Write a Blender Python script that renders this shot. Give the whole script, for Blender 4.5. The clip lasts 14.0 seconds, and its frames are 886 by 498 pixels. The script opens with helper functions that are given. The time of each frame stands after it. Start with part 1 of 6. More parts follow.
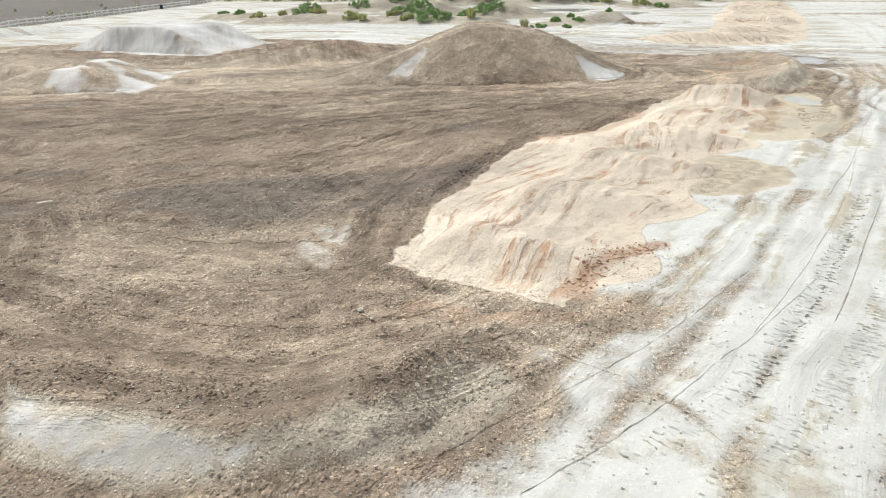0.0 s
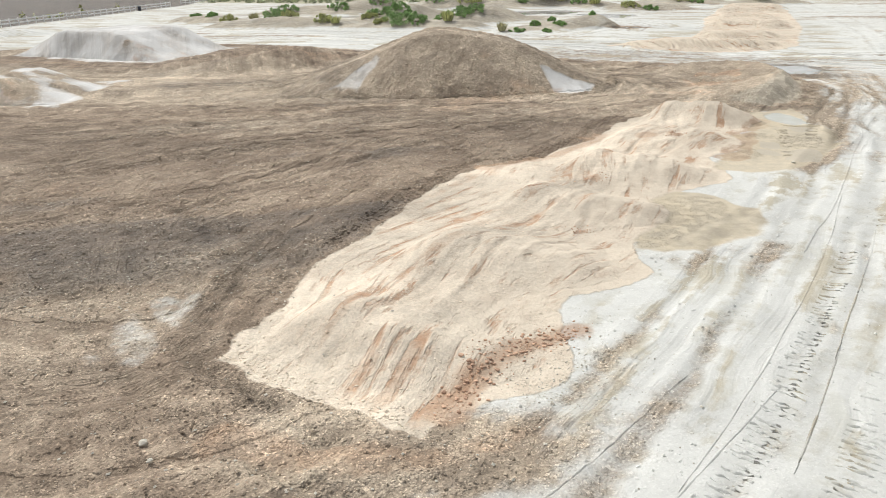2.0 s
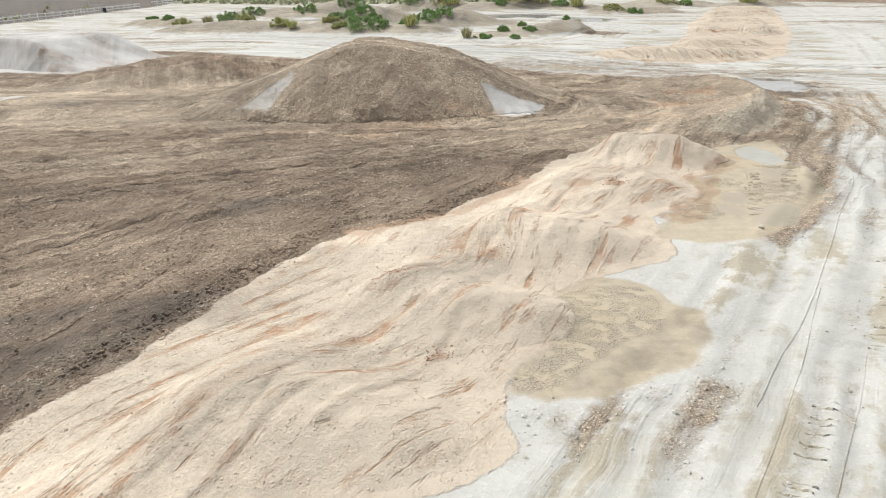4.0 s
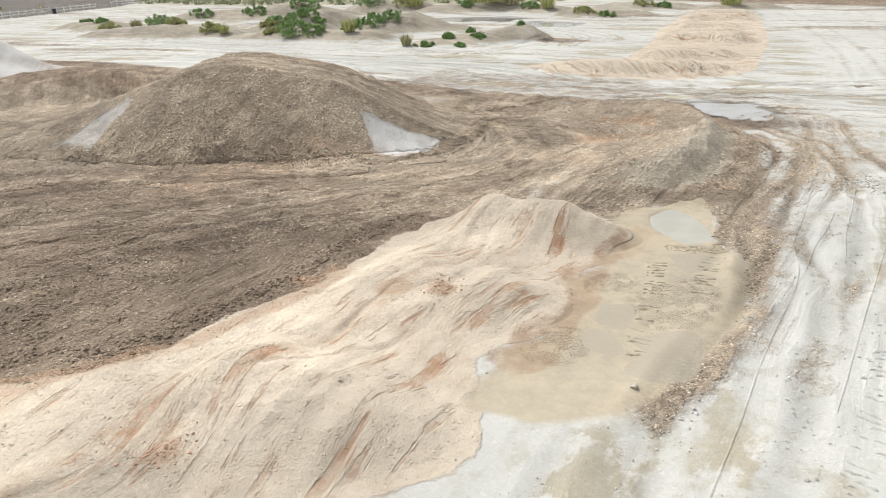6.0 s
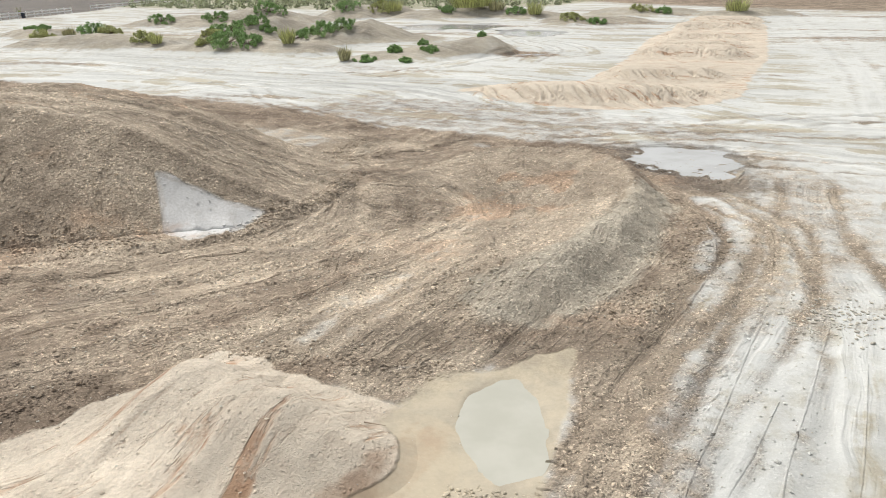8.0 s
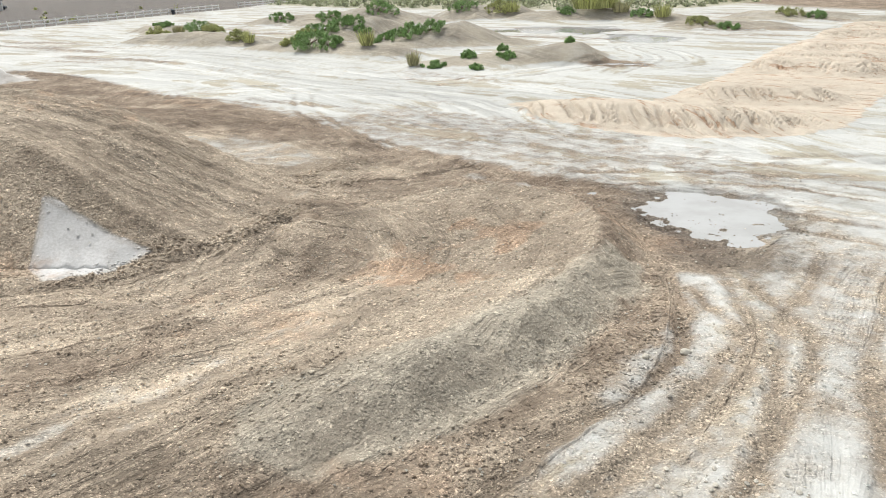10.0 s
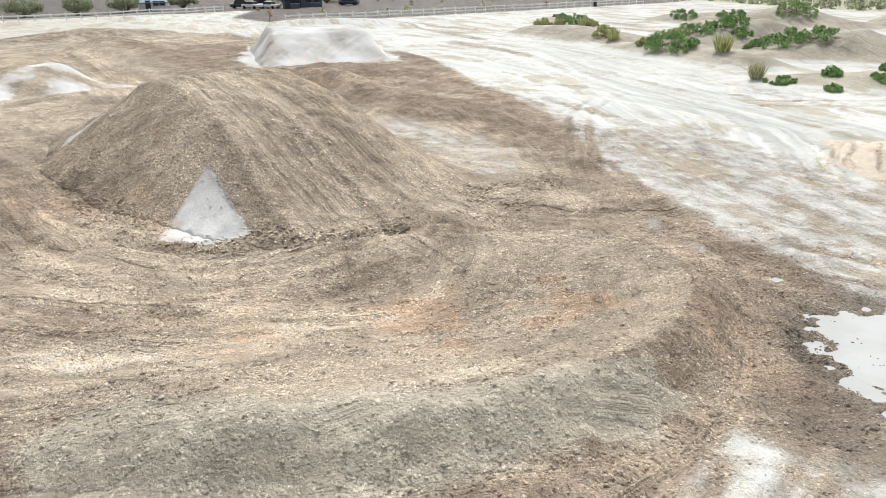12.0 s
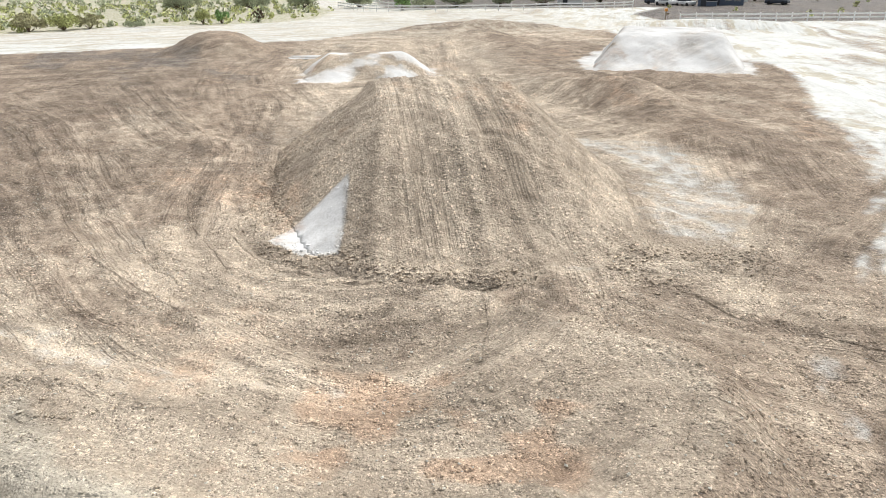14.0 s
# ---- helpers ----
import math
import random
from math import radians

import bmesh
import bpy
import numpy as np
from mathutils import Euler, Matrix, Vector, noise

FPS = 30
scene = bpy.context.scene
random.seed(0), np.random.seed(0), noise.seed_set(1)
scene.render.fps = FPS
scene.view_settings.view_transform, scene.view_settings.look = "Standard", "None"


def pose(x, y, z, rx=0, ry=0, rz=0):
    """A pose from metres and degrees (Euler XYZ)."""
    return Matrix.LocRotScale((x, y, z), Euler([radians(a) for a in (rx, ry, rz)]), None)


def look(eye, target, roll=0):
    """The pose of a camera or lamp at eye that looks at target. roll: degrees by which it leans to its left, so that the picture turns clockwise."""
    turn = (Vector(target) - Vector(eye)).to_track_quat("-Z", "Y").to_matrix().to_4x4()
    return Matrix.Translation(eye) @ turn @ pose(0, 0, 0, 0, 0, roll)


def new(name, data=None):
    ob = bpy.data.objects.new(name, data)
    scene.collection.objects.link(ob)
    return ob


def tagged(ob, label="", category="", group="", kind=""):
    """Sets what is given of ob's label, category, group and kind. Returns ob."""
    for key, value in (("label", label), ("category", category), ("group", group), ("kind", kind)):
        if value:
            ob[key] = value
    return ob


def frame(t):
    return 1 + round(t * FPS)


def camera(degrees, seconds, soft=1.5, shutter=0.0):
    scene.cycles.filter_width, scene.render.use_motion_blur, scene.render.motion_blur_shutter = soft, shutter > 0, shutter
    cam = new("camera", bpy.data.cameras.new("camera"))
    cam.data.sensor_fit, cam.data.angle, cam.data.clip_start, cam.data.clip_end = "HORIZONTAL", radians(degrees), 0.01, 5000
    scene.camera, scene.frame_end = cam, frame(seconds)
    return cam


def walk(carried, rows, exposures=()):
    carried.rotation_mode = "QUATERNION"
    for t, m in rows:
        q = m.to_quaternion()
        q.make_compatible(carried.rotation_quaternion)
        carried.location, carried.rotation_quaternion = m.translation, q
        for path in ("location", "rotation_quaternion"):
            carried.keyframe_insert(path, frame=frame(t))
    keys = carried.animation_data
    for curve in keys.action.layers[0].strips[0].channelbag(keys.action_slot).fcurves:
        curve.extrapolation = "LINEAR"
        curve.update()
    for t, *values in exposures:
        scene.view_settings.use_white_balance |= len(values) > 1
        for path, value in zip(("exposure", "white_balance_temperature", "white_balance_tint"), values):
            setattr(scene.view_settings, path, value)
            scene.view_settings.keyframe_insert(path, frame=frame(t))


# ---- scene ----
cam = camera(63.8, 14.0, soft=0.5)
METRES, EYE, TILT, LEAN, TURN = 60.34, 7.0, 0.0, 0.0, 0.0
ROWS = [
    (0.0, 0.0, 0.0, 0.0, -0.54, -21.62, 1.35),
    (0.5, 0.0098, 0.0197, 0.0001, -0.52, -21.6, 1.33),
    (1.0, 0.0213, 0.0383, -0.0002, -0.51, -21.58, 1.33),
    (1.5, 0.0352, 0.0566, -0.0003, -0.5, -21.57, 1.33),
    (2.0, 0.0499, 0.0768, -0.0006, -0.51, -21.58, 1.32),
    (4.5, 0.1375, 0.2183, -0.0006, -0.66, -21.62, 1.22),
    (5.0, 0.1616, 0.2487, -0.0007, -0.7, -21.65, 1.19),
    (5.5, 0.1843, 0.2813, -0.0009, -0.73, -21.68, 1.16),
    (6.0, 0.208, 0.319, -0.0009, -0.76, -21.7, 1.14),
    (6.5, 0.2327, 0.3603, -0.0011, -0.77, -21.73, 1.14),
    (7.0, 0.2601, 0.4038, -0.0007, -0.6, -21.7, 1.14),
    (7.5, 0.2865, 0.4407, -0.0005, -0.26, -21.65, 1.18),
    (8.0, 0.3108, 0.4721, -0.0009, 0.95, -21.58, 1.18),
    (8.5, 0.3335, 0.4985, -0.0012, 3.15, -21.52, 1.23),
    (11.0, 0.4625, 0.6154, -0.0038, 27.35, -21.38, 1.02),
    (11.5, 0.4884, 0.6468, -0.0034, 37.51, -21.37, 0.81),
    (12.0, 0.5052, 0.6778, -0.0028, 47.99, -21.33, 0.65),
    (12.5, 0.5141, 0.7103, -0.0021, 57.52, -21.34, 0.51),
    (13.0, 0.5174, 0.7457, -0.0014, 66.49, -21.37, 0.43),
    (13.5, 0.5151, 0.7856, -0.0004, 74.2, -21.43, 0.42),
    (14.0, 0.5074, 0.8245, 0.0003, 81.64, -21.46, 0.41),
]
EXPOSURES = [(0.0, 0.21, 6450, 8), (2.0, 0.14, 6500, 9), (5.0, 0.06, 6600, 10), (7.5, 0.08, 6550, 9.5), (9.0, 0.13, 6500, 9), (11.0, 0.3, 6420, 8.5), (12.5, 0.36, 6360, 9), (14.0, 0.41, 6380, 9.5)]
walk(cam, [(t, pose(0, 0, EYE, TILT, LEAN, TURN) @ pose(METRES * x, METRES * y, METRES * z, 90 + pitch, roll, yaw)) for t, x, y, z, yaw, pitch, roll in ROWS], EXPOSURES)

# ---- world, sun, exposure ----
SUN_AZ, SUN_EL = radians(-42), radians(57)      # azimuth from +y towards +x
world = bpy.data.worlds.new("overcast_sky")
scene.world = world
world.use_nodes = True
wn = world.node_tree
wn.nodes.clear()
sky = wn.nodes.new("ShaderNodeTexSky")
sky.sky_type = "NISHITA"
sky.sun_disc = False
sky.sun_elevation, sky.sun_rotation = SUN_EL, SUN_AZ
sky.air_density, sky.dust_density, sky.ozone_density = 1.2, 3.0, 1.0
veil = wn.nodes.new("ShaderNodeHueSaturation")   # thin bright cloud takes the blue out
veil.inputs["Saturation"].default_value = 0.25
wbg = wn.nodes.new("ShaderNodeBackground")
wbg.inputs["Strength"].default_value = 0.13
wout = wn.nodes.new("ShaderNodeOutputWorld")
wn.links.new(sky.outputs[0], veil.inputs["Color"])
wn.links.new(veil.outputs[0], wbg.inputs["Color"])
wn.links.new(wbg.outputs[0], wout.inputs["Surface"])
sun = new("sun", bpy.data.lights.new("sun", "SUN"))
sun.data.energy, sun.data.angle, sun.data.color = 2.3, radians(8), (1.0, 0.96, 0.9)
sun_dir = Vector((math.sin(SUN_AZ) * math.cos(SUN_EL), math.cos(SUN_AZ) * math.cos(SUN_EL), math.sin(SUN_EL)))
sun.matrix_world = look(sun_dir * 100, (0, 0, 0))

# ---- noise and plan geometry ----


def hash2(i, j, seed):
    n = (i * 374761393 + j * 668265263 + seed * 144269504) & 0xFFFFFFFF
    n = ((n ^ (n >> 13)) * 1274126177) & 0xFFFFFFFF
    return ((n ^ (n >> 16)) & 0xFFFFFF) / float(0xFFFFFF)


def vnoise(x, y, seed=0):
    """Smooth value noise, 0 to 1, one cell a unit."""
    i, j = np.floor(x).astype(np.int64), np.floor(y).astype(np.int64)
    fx, fy = x - i, y - j
    fx, fy = fx * fx * fx * (fx * (fx * 6 - 15) + 10), fy * fy * fy * (fy * (fy * 6 - 15) + 10)
    a, b = hash2(i, j, seed), hash2(i + 1, j, seed)
    c, d = hash2(i, j + 1, seed), hash2(i + 1, j + 1, seed)
    return a + (b - a) * fx + (c - a) * fy + (a - b - c + d) * fx * fy


def fbm(x, y, seed=0, octaves=3):
    """Sum of octaves about 0, roughly -1 to 1."""
    out, amp, tot = 0.0, 1.0, 0.0
    for k in range(octaves):
        c, s = math.cos(k * 1.1 + 0.4), math.sin(k * 1.1 + 0.4)
        out = out + amp * (2 * vnoise((c * x - s * y) * 2 ** k, (s * x + c * y) * 2 ** k, seed + 17 * k) - 1)
        tot += amp
        amp *= 0.5
    return out / tot * 1.5


def step(a, b, x):
    q = np.clip((x - a) / (b - a), 0, 1)
    return q * q * (3 - 2 * q)


def along(X, Y, pts):
    """Distance to a polyline, the way along it, and the side (+1: right of its direction)."""
    best = np.full(X.shape, 1e9)
    run, side = np.zeros(X.shape), np.ones(X.shape)
    s = 0.0
    for (ax, ay), (bx, by) in zip(pts[:-1], pts[1:]):
        dx, dy = bx - ax, by - ay
        ln = math.hypot(dx, dy)
        q = np.clip(((X - ax) * dx + (Y - ay) * dy) / ln ** 2, 0, 1)
        d = np.hypot(X - ax - q * dx, Y - ay - q * dy)
        m = d < best
        best = np.where(m, d, best)
        run = np.where(m, s + q * ln, run)
        side = np.where(m, np.where((X - ax) * dy - (Y - ay) * dx > 0, 1.0, -1.0), side)
        s += ln
    return best, run, side


def smooth_line(pts, n=6):
    """A polyline rounded by a Catmull-Rom curve."""
    p = [Vector((*q, 0)) for q in pts]
    p = [2 * p[0] - p[1]] + p + [2 * p[-1] - p[-2]]
    out = []
    for a, b, c, d in zip(p, p[1:], p[2:], p[3:]):
        for k in range(n):
            t = k / n
            v = 0.5 * (2 * b + (c - a) * t + (2 * a - 5 * b + 4 * c - d) * t * t + (3 * b - a - 3 * c + d) * t ** 3)
            out.append((v.x, v.y))
    out.append((p[-2].x, p[-2].y))
    return out


def length(pts):
    return sum(math.hypot(b[0] - a[0], b[1] - a[1]) for a, b in zip(pts, pts[1:]))


def inside(X, Y, pts):
    """Signed distance to a polygon, positive inside."""
    d, _, _ = along(X, Y, list(pts) + [pts[0]])
    odd = np.zeros(X.shape, bool)
    for (ax, ay), (bx, by) in zip(pts, list(pts[1:]) + [pts[0]]):
        if ay != by:
            odd ^= ((ay > Y) != (by > Y)) & (X < (bx - ax) * (Y - ay) / (by - ay) + ax)
    return np.where(odd, d, -d)


def area(X, Y, pts, soft):
    """Mask of a polygon, 0.5 on its edge, fading over soft metres each way."""
    xs, ys = [p[0] for p in pts], [p[1] for p in pts]
    out = np.zeros(X.shape)
    m = (X > min(xs) - soft) & (X < max(xs) + soft) & (Y > min(ys) - soft) & (Y < max(ys) + soft)
    if m.any():
        out[m] = np.clip(0.5 + inside(X[m], Y[m], pts) / (2 * soft), 0, 1)
    return out


# ---- the lie of the land ----
ROLL_O, ROLL_U = (2.0, 17.2), (0.54, 0.8417)     # first crest of the sand rollers, and their axis


def roll_uv(X, Y):
    dx, dy = X - ROLL_O[0], Y - ROLL_O[1]
    return dx * ROLL_U[0] + dy * ROLL_U[1], dx * ROLL_U[1] - dy * ROLL_U[0]


SAND_U = [-2.3, 0, 2.2, 7.5, 12.6, 13.6, 15, 18, 21.5, 26.5]
SAND_L = [-2.7, -3.1, -4.2, -4.8, -5.2, -4.2, -3.8, -3.3, -3.4, -2.9]


def sand_half(u):
    """Right foot of the rollers: bulging at the crests."""
    return 2.2 + 0.58 * np.cos(2 * np.pi * (u - 0.6) / 4.9)


def rollers(X, Y):
    u, v = roll_uv(X, Y)
    wob = 0.35 * (2 * vnoise(u * 0.25, v * 0.4, 31) - 1)
    crest = np.interp(u, [-3, 0, 4.9, 9.8, 14.6, 19.6, 24.7, 27], [0.5, 0.5, 0.46, 0.46, 0.56, 0.46, 0.92, 0.92])
    floor_h = np.interp(u, [-3, 2, 7, 17, 22, 27], [0.05, 0.1, 0.05, 0.1, 0.22, 0.1])
    ph = np.interp(u, [-4, 0, 4.9, 9.8, 14.6, 19.6, 24.7, 29], [-0.82, 0, 1, 2, 3, 4, 5, 5.9])
    wave = (0.5 + 0.5 * np.cos(2 * np.pi * (ph + 0.05 * wob))) ** 1.25
    h = floor_h + (crest - floor_h) * wave
    right = np.clip((sand_half(u) + 0.25 + wob * 0.4 - v) / 2.5, 0, 1)
    right = np.sin(right * np.pi / 2) ** 1.25
    left = step(0.0, 1.5, v + 3.0 + wob * 0.5)
    front, back = step(-2.5, -0.3, u + wob * 0.4), step(27.0, 25.0, u)
    rut = fbm(v * 1.6 + 0.5 * np.sin(u * 0.35), u * 0.22, 41, 3) * 0.07 + fbm(v * 3.4 + np.sin(u * 0.5), u * 0.8, 43, 2) * 0.03
    rut = rut + 0.045 * fbm(X * 1.1, Y * 1.1, 44, 3)
    return h * right * left * front * back + rut * right * left * step(-2.5, -1, u)


def ridge(pts, hs, w, skew=1.0):
    """A heap along a line: height by the way along it; w: its reach to each side, skew: the share on the right side."""
    pts = smooth_line(pts) if len(pts) > 2 else pts
    total = length(pts)

    def fn(X, Y):
        d, s, side = along(X, Y, pts)
        h = np.interp(s / total, np.linspace(0, 1, len(hs)), hs)
        ww = np.where(side > 0, w * skew, w) * (1 + 0.12 * fbm(X * 0.4, Y * 0.4, 7, 2))
        q = np.clip(1 - d / ww, 0, 1)
        return h * q ** 1.15 * (1.0 - 0.35 * q ** 4)
    return fn


def heap(cx, cy, rx, ry, h, rot=0.0):
    c, s = math.cos(radians(rot)), math.sin(radians(rot))

    def fn(X, Y):
        a, b = ((X - cx) * c + (Y - cy) * s) / rx, (-(X - cx) * s + (Y - cy) * c) / ry
        q = np.hypot(a, b) * (1 + 0.12 * fbm(X * 0.35, Y * 0.35, 11, 2))
        return h * step(0, 1, np.clip(1 - q, 0, 1) * 1.15)
    return fn


def smin(a, b, k):
    t = np.clip(0.5 + 0.5 * (b - a) / k, 0, 1)
    return b + (a - b) * t - k * t * (1 - t)


def table(ox, oy, ax, ay, prof_s, prof_h, reach, width, taper=((-99, 99), (1, 1))):
    """A jump: profile along its axis from its foot (ox, oy); its top is width to each side, its sides end at reach."""
    def fn(X, Y):
        s, b = (X - ox) * ax + (Y - oy) * ay, (X - ox) * ay - (Y - oy) * ax
        b = b + 0.16 * fbm(X * 0.5, Y * 0.5, 5, 2)
        p = np.interp(s, prof_s, prof_h)
        p = 0.8 * p + 0.1 * (np.interp(s - 0.4, prof_s, prof_h) + np.interp(s + 0.4, prof_s, prof_h))
        r = reach * np.interp(s, *taper)
        w = np.minimum(width * np.interp(s, (0, 6), (1.3, 1.0)), r - 0.6)
        edge = np.maximum(p, 0.0) * (r - np.abs(b)) / (r - w)
        return np.where(edge < 0, -0.3, np.maximum(smin(p, edge, 0.05), -0.3)) + 0.02
    return fn


def berm(pts, hs, w_in, w_out):
    """A banked turn: steep outside (right of its line), long and hollow inside."""
    pts = smooth_line(pts)
    total = length(pts)

    def fn(X, Y):
        d, s, side = along(X, Y, pts)
        h = np.interp(s / total, np.linspace(0, 1, len(hs)), hs)
        nz = 1 + 0.1 * fbm(X * 0.6, Y * 0.6, 9, 2)
        q_in, q_out = np.clip(1 - d / (w_in * nz), 0, 1), np.clip(1 - d / (w_out * nz), 0, 1)
        # both sides meet at the crest, which is slightly rounded
        r = np.where(side > 0, step(0, 1, q_out) ** 0.9, q_in ** 1.7)
        return h * r
    return fn


BERM_1 = [(-9.2, 13.2), (-8.0, 11.4), (-6.4, 10.2), (-4.9, 9.6), (-3.4, 9.2), (-2.2, 9.5), (-1.0, 10.7), (0.1, 11.7), (1.0, 11.9)]
BERM_2 = [(18.6, 41.9), (20.1, 43.4), (21.5, 45.0), (22.8, 46.9), (23.9, 49.0), (24.4, 51.2), (24.1, 53.2), (23.2, 54.6), (21.4, 55.6), (19.4, 55.8), (18.2, 55.0)]
# name, label, category, height function, box in plan, grid step
MOUNDS = [
    ("berm", "low banked berm of grey-brown earth round a turn", "berm", berm(BERM_1, [0.1, 0.45, 0.62, 0.62, 0.6, 0.6, 0.7, 0.72, 0.1], 2.8, 1.3), (-12, 5.5, 4, 17), 0.09),
    ("berm", "banked berm of brown earth with a grey clay outer face", "berm", berm(BERM_2, [0.1, 0.5, 0.68, 0.82, 0.86, 0.88, 0.88, 0.85, 0.75, 0.6, 0.2], 5.2, 1.5), (13, 38, 27.5, 60), 0.1),
    ("dirt_jump", "large brown earth tabletop jump with packed run-up", "jump", table(14.2, 53.6, -1, 0, [-1, 0, 1.2, 3.2, 5.7, 6.7, 8.8, 10.6, 11.6, 12.8, 14.7, 17.1, 19.5, 22.2, 23.5], [-0.2, 0.0, 0.35, 1.25, 2.42, 2.7, 3.12, 3.36, 3.36, 3.1, 2.42, 1.6, 0.8, 0.1, -0.2], 6.4, 2.5, ((0, 2.2, 5, 8, 14, 23), (0.62, 0.79, 0.89, 1.0, 1.0, 0.6))), (-12, 46, 16, 61.5), 0.11),
    ("earth_mound", "long brown earth mound behind the big jump", "mound", ridge([(-18.5, 60.6), (-15.5, 62), (-13, 63.4), (-8.8, 66.3), (-4.5, 66.6), (0, 67), (4.5, 68.2)], [0.2, 0.75, 1.3, 1.7, 2.05, 1.9, 1.1, 0.9, 0.8, 0.5, 0.15], 3.3), (-25, 55, 12, 73), 0.15),
    ("earth_mound", "low brown earth bank below the tall pale jump", "mound", ridge([(-19.2, 63), (-17.2, 68), (-15.2, 72.5), (-12.6, 76.4)], [0.35, 0.85, 1.0, 0.9, 0.2], 2.8), (-25, 58, -8, 81), 0.16),
    ("pale_jump", "small pale grey dirt jump with a smooth face", "jump", table(-20.3, 52.4, -0.995, -0.1, [-1, 0, 3.6, 4.6, 8, 12], [-0.2, 0, 1.35, 1.4, 1.0, -0.2], 4.8, 2.6), (-35, 45, -18, 60), 0.22),
    ("pale_jump", "tall pale grey dirt jump with a smooth ramp", "jump", table(-19.8, 73.7, -0.91, 0.42, [-1, 0, 1, 4.8, 5.8, 13, 19], [-0.2, 0, 0.35, 2.1, 2.25, 2.2, -0.2], 5.6, 3.9), (-42, 64, -14, 90), 0.25),
    ("earth_mound", "brown earth mound beside the pale jump", "mound", heap(-31, 53.5, 5.5, 4.6, 1.2), (-38, 47, -25, 60), 0.3),
    ("earth_mound", "long low earth ramp with pale streaks", "mound", ridge([(-28, 62), (-36, 64), (-46, 65)], [0.3, 1.2, 1.6], 5.0), (-54, 55, -22, 73), 0.35),
    ("earth_mound", "broad brown earth mound with a tracked face", "mound", heap(-42, 38.5, 8, 6.0, 1.7, 20), (-52, 29, -32, 48), 0.3),
    ("earth_mound", "dark earth heap in front of a white fence", "mound", ridge([(-64, 62), (-64, 69), (-63, 76)], [0.7, 1.6, 0.9], 4.5), (-71, 55, -56, 83), 0.4),
    ("tan_berm", "tan sandy berm curving below the fence", "berm", ridge([(-52, 82), (-57, 88), (-58, 96), (-53, 103), (-47, 104)], [0.5, 1.2, 1.4, 1.3, 0.6], 4.0), (-65, 74, -40, 110), 0.4),
]
# tan rollers far off, grey gravel mounds with scrub
for pts, hh, ww in [
    ([(21.5, 71.6), (24, 70.5), (27, 69.7), (30.6, 69.9), (33.4, 70.4)], [0.9, 1.35, 1.4, 1.3, 1.2, 0.95, 0.5], 2.7),
    ([(30.4, 77.4), (34.6, 76.9)], [1.0, 1.0], 2.7), ([(35.4, 87.6), (39.6, 86.9)], [1.15, 1.25], 3.2),
    ([(37.6, 94.0), (41.8, 93.3)], [0.9, 0.9], 2.8), ([(40.4, 101), (44.8, 100.1)], [0.9, 0.9], 2.9),
    ([(45.4, 113), (50.2, 112)], [1.1, 1.1], 3.4), ([(49.4, 121), (53.8, 119.8)], [1.1, 1.1], 3.4)]:
    xs, ys = [p[0] for p in pts], [p[1] for p in pts]
    MOUNDS.append(("sand_roller", "rain-grooved tan sand roller across the track", "roller", ridge(pts, hh, ww), (min(xs) - 5, min(ys) - 5, max(xs) + 5, max(ys) + 5), 0.08 if max(ys) < 80 else 0.12))
for pts, hh, ww in [
    ([(6.5, 99.5), (9.5, 101.4), (14.5, 100.6)], [1.8, 3.1, 0.9], 5.2), ([(-5, 104.5), (0, 108.5), (5, 108.5)], [1.5, 3.3, 1.0], 5.4),
    ([(-7, 96.5), (0, 94), (7, 91.5)], [0.9, 1.5, 1.1], 3.2), ([(-25, 105), (-17, 102), (-9, 100)], [1.3, 2.0, 1.2], 4.0),
    ([(11, 86.2), (16, 88.4), (21.2, 90.8)], [0.5, 1.2, 1.9], 3.4), ([(-36, 121), (-29, 116)], [1.2, 1.6], 4.0),
    ([(-14, 128), (-8, 130), (-1, 130)], [2.0, 3.4, 1.2], 6.0), ([(3, 138), (9, 139)], [2.6, 2.6], 6.0),
    ([(14, 134), (22, 136), (30, 134)], [1.6, 2.4, 1.4], 6.0), ([(33, 123), (40, 124)], [1.2, 1.0], 5.0),
    ([(42, 137), (50, 138)], [1.6, 1.2], 6.0), ([(54, 129), (61, 131)], [1.2, 1.5], 5.0), ([(-24, 133), (-18, 135)], [1.4, 1.8], 6.0)]:
    xs, ys = [p[0] for p in pts], [p[1] for p in pts]
    MOUNDS.append(("gravel_mound", "weathered grey gravel mound with scrub growing on it", "mound", ridge(pts, hh, ww), (min(xs) - 7, min(ys) - 7, max(xs) + 7, max(ys) + 7), 0.35))

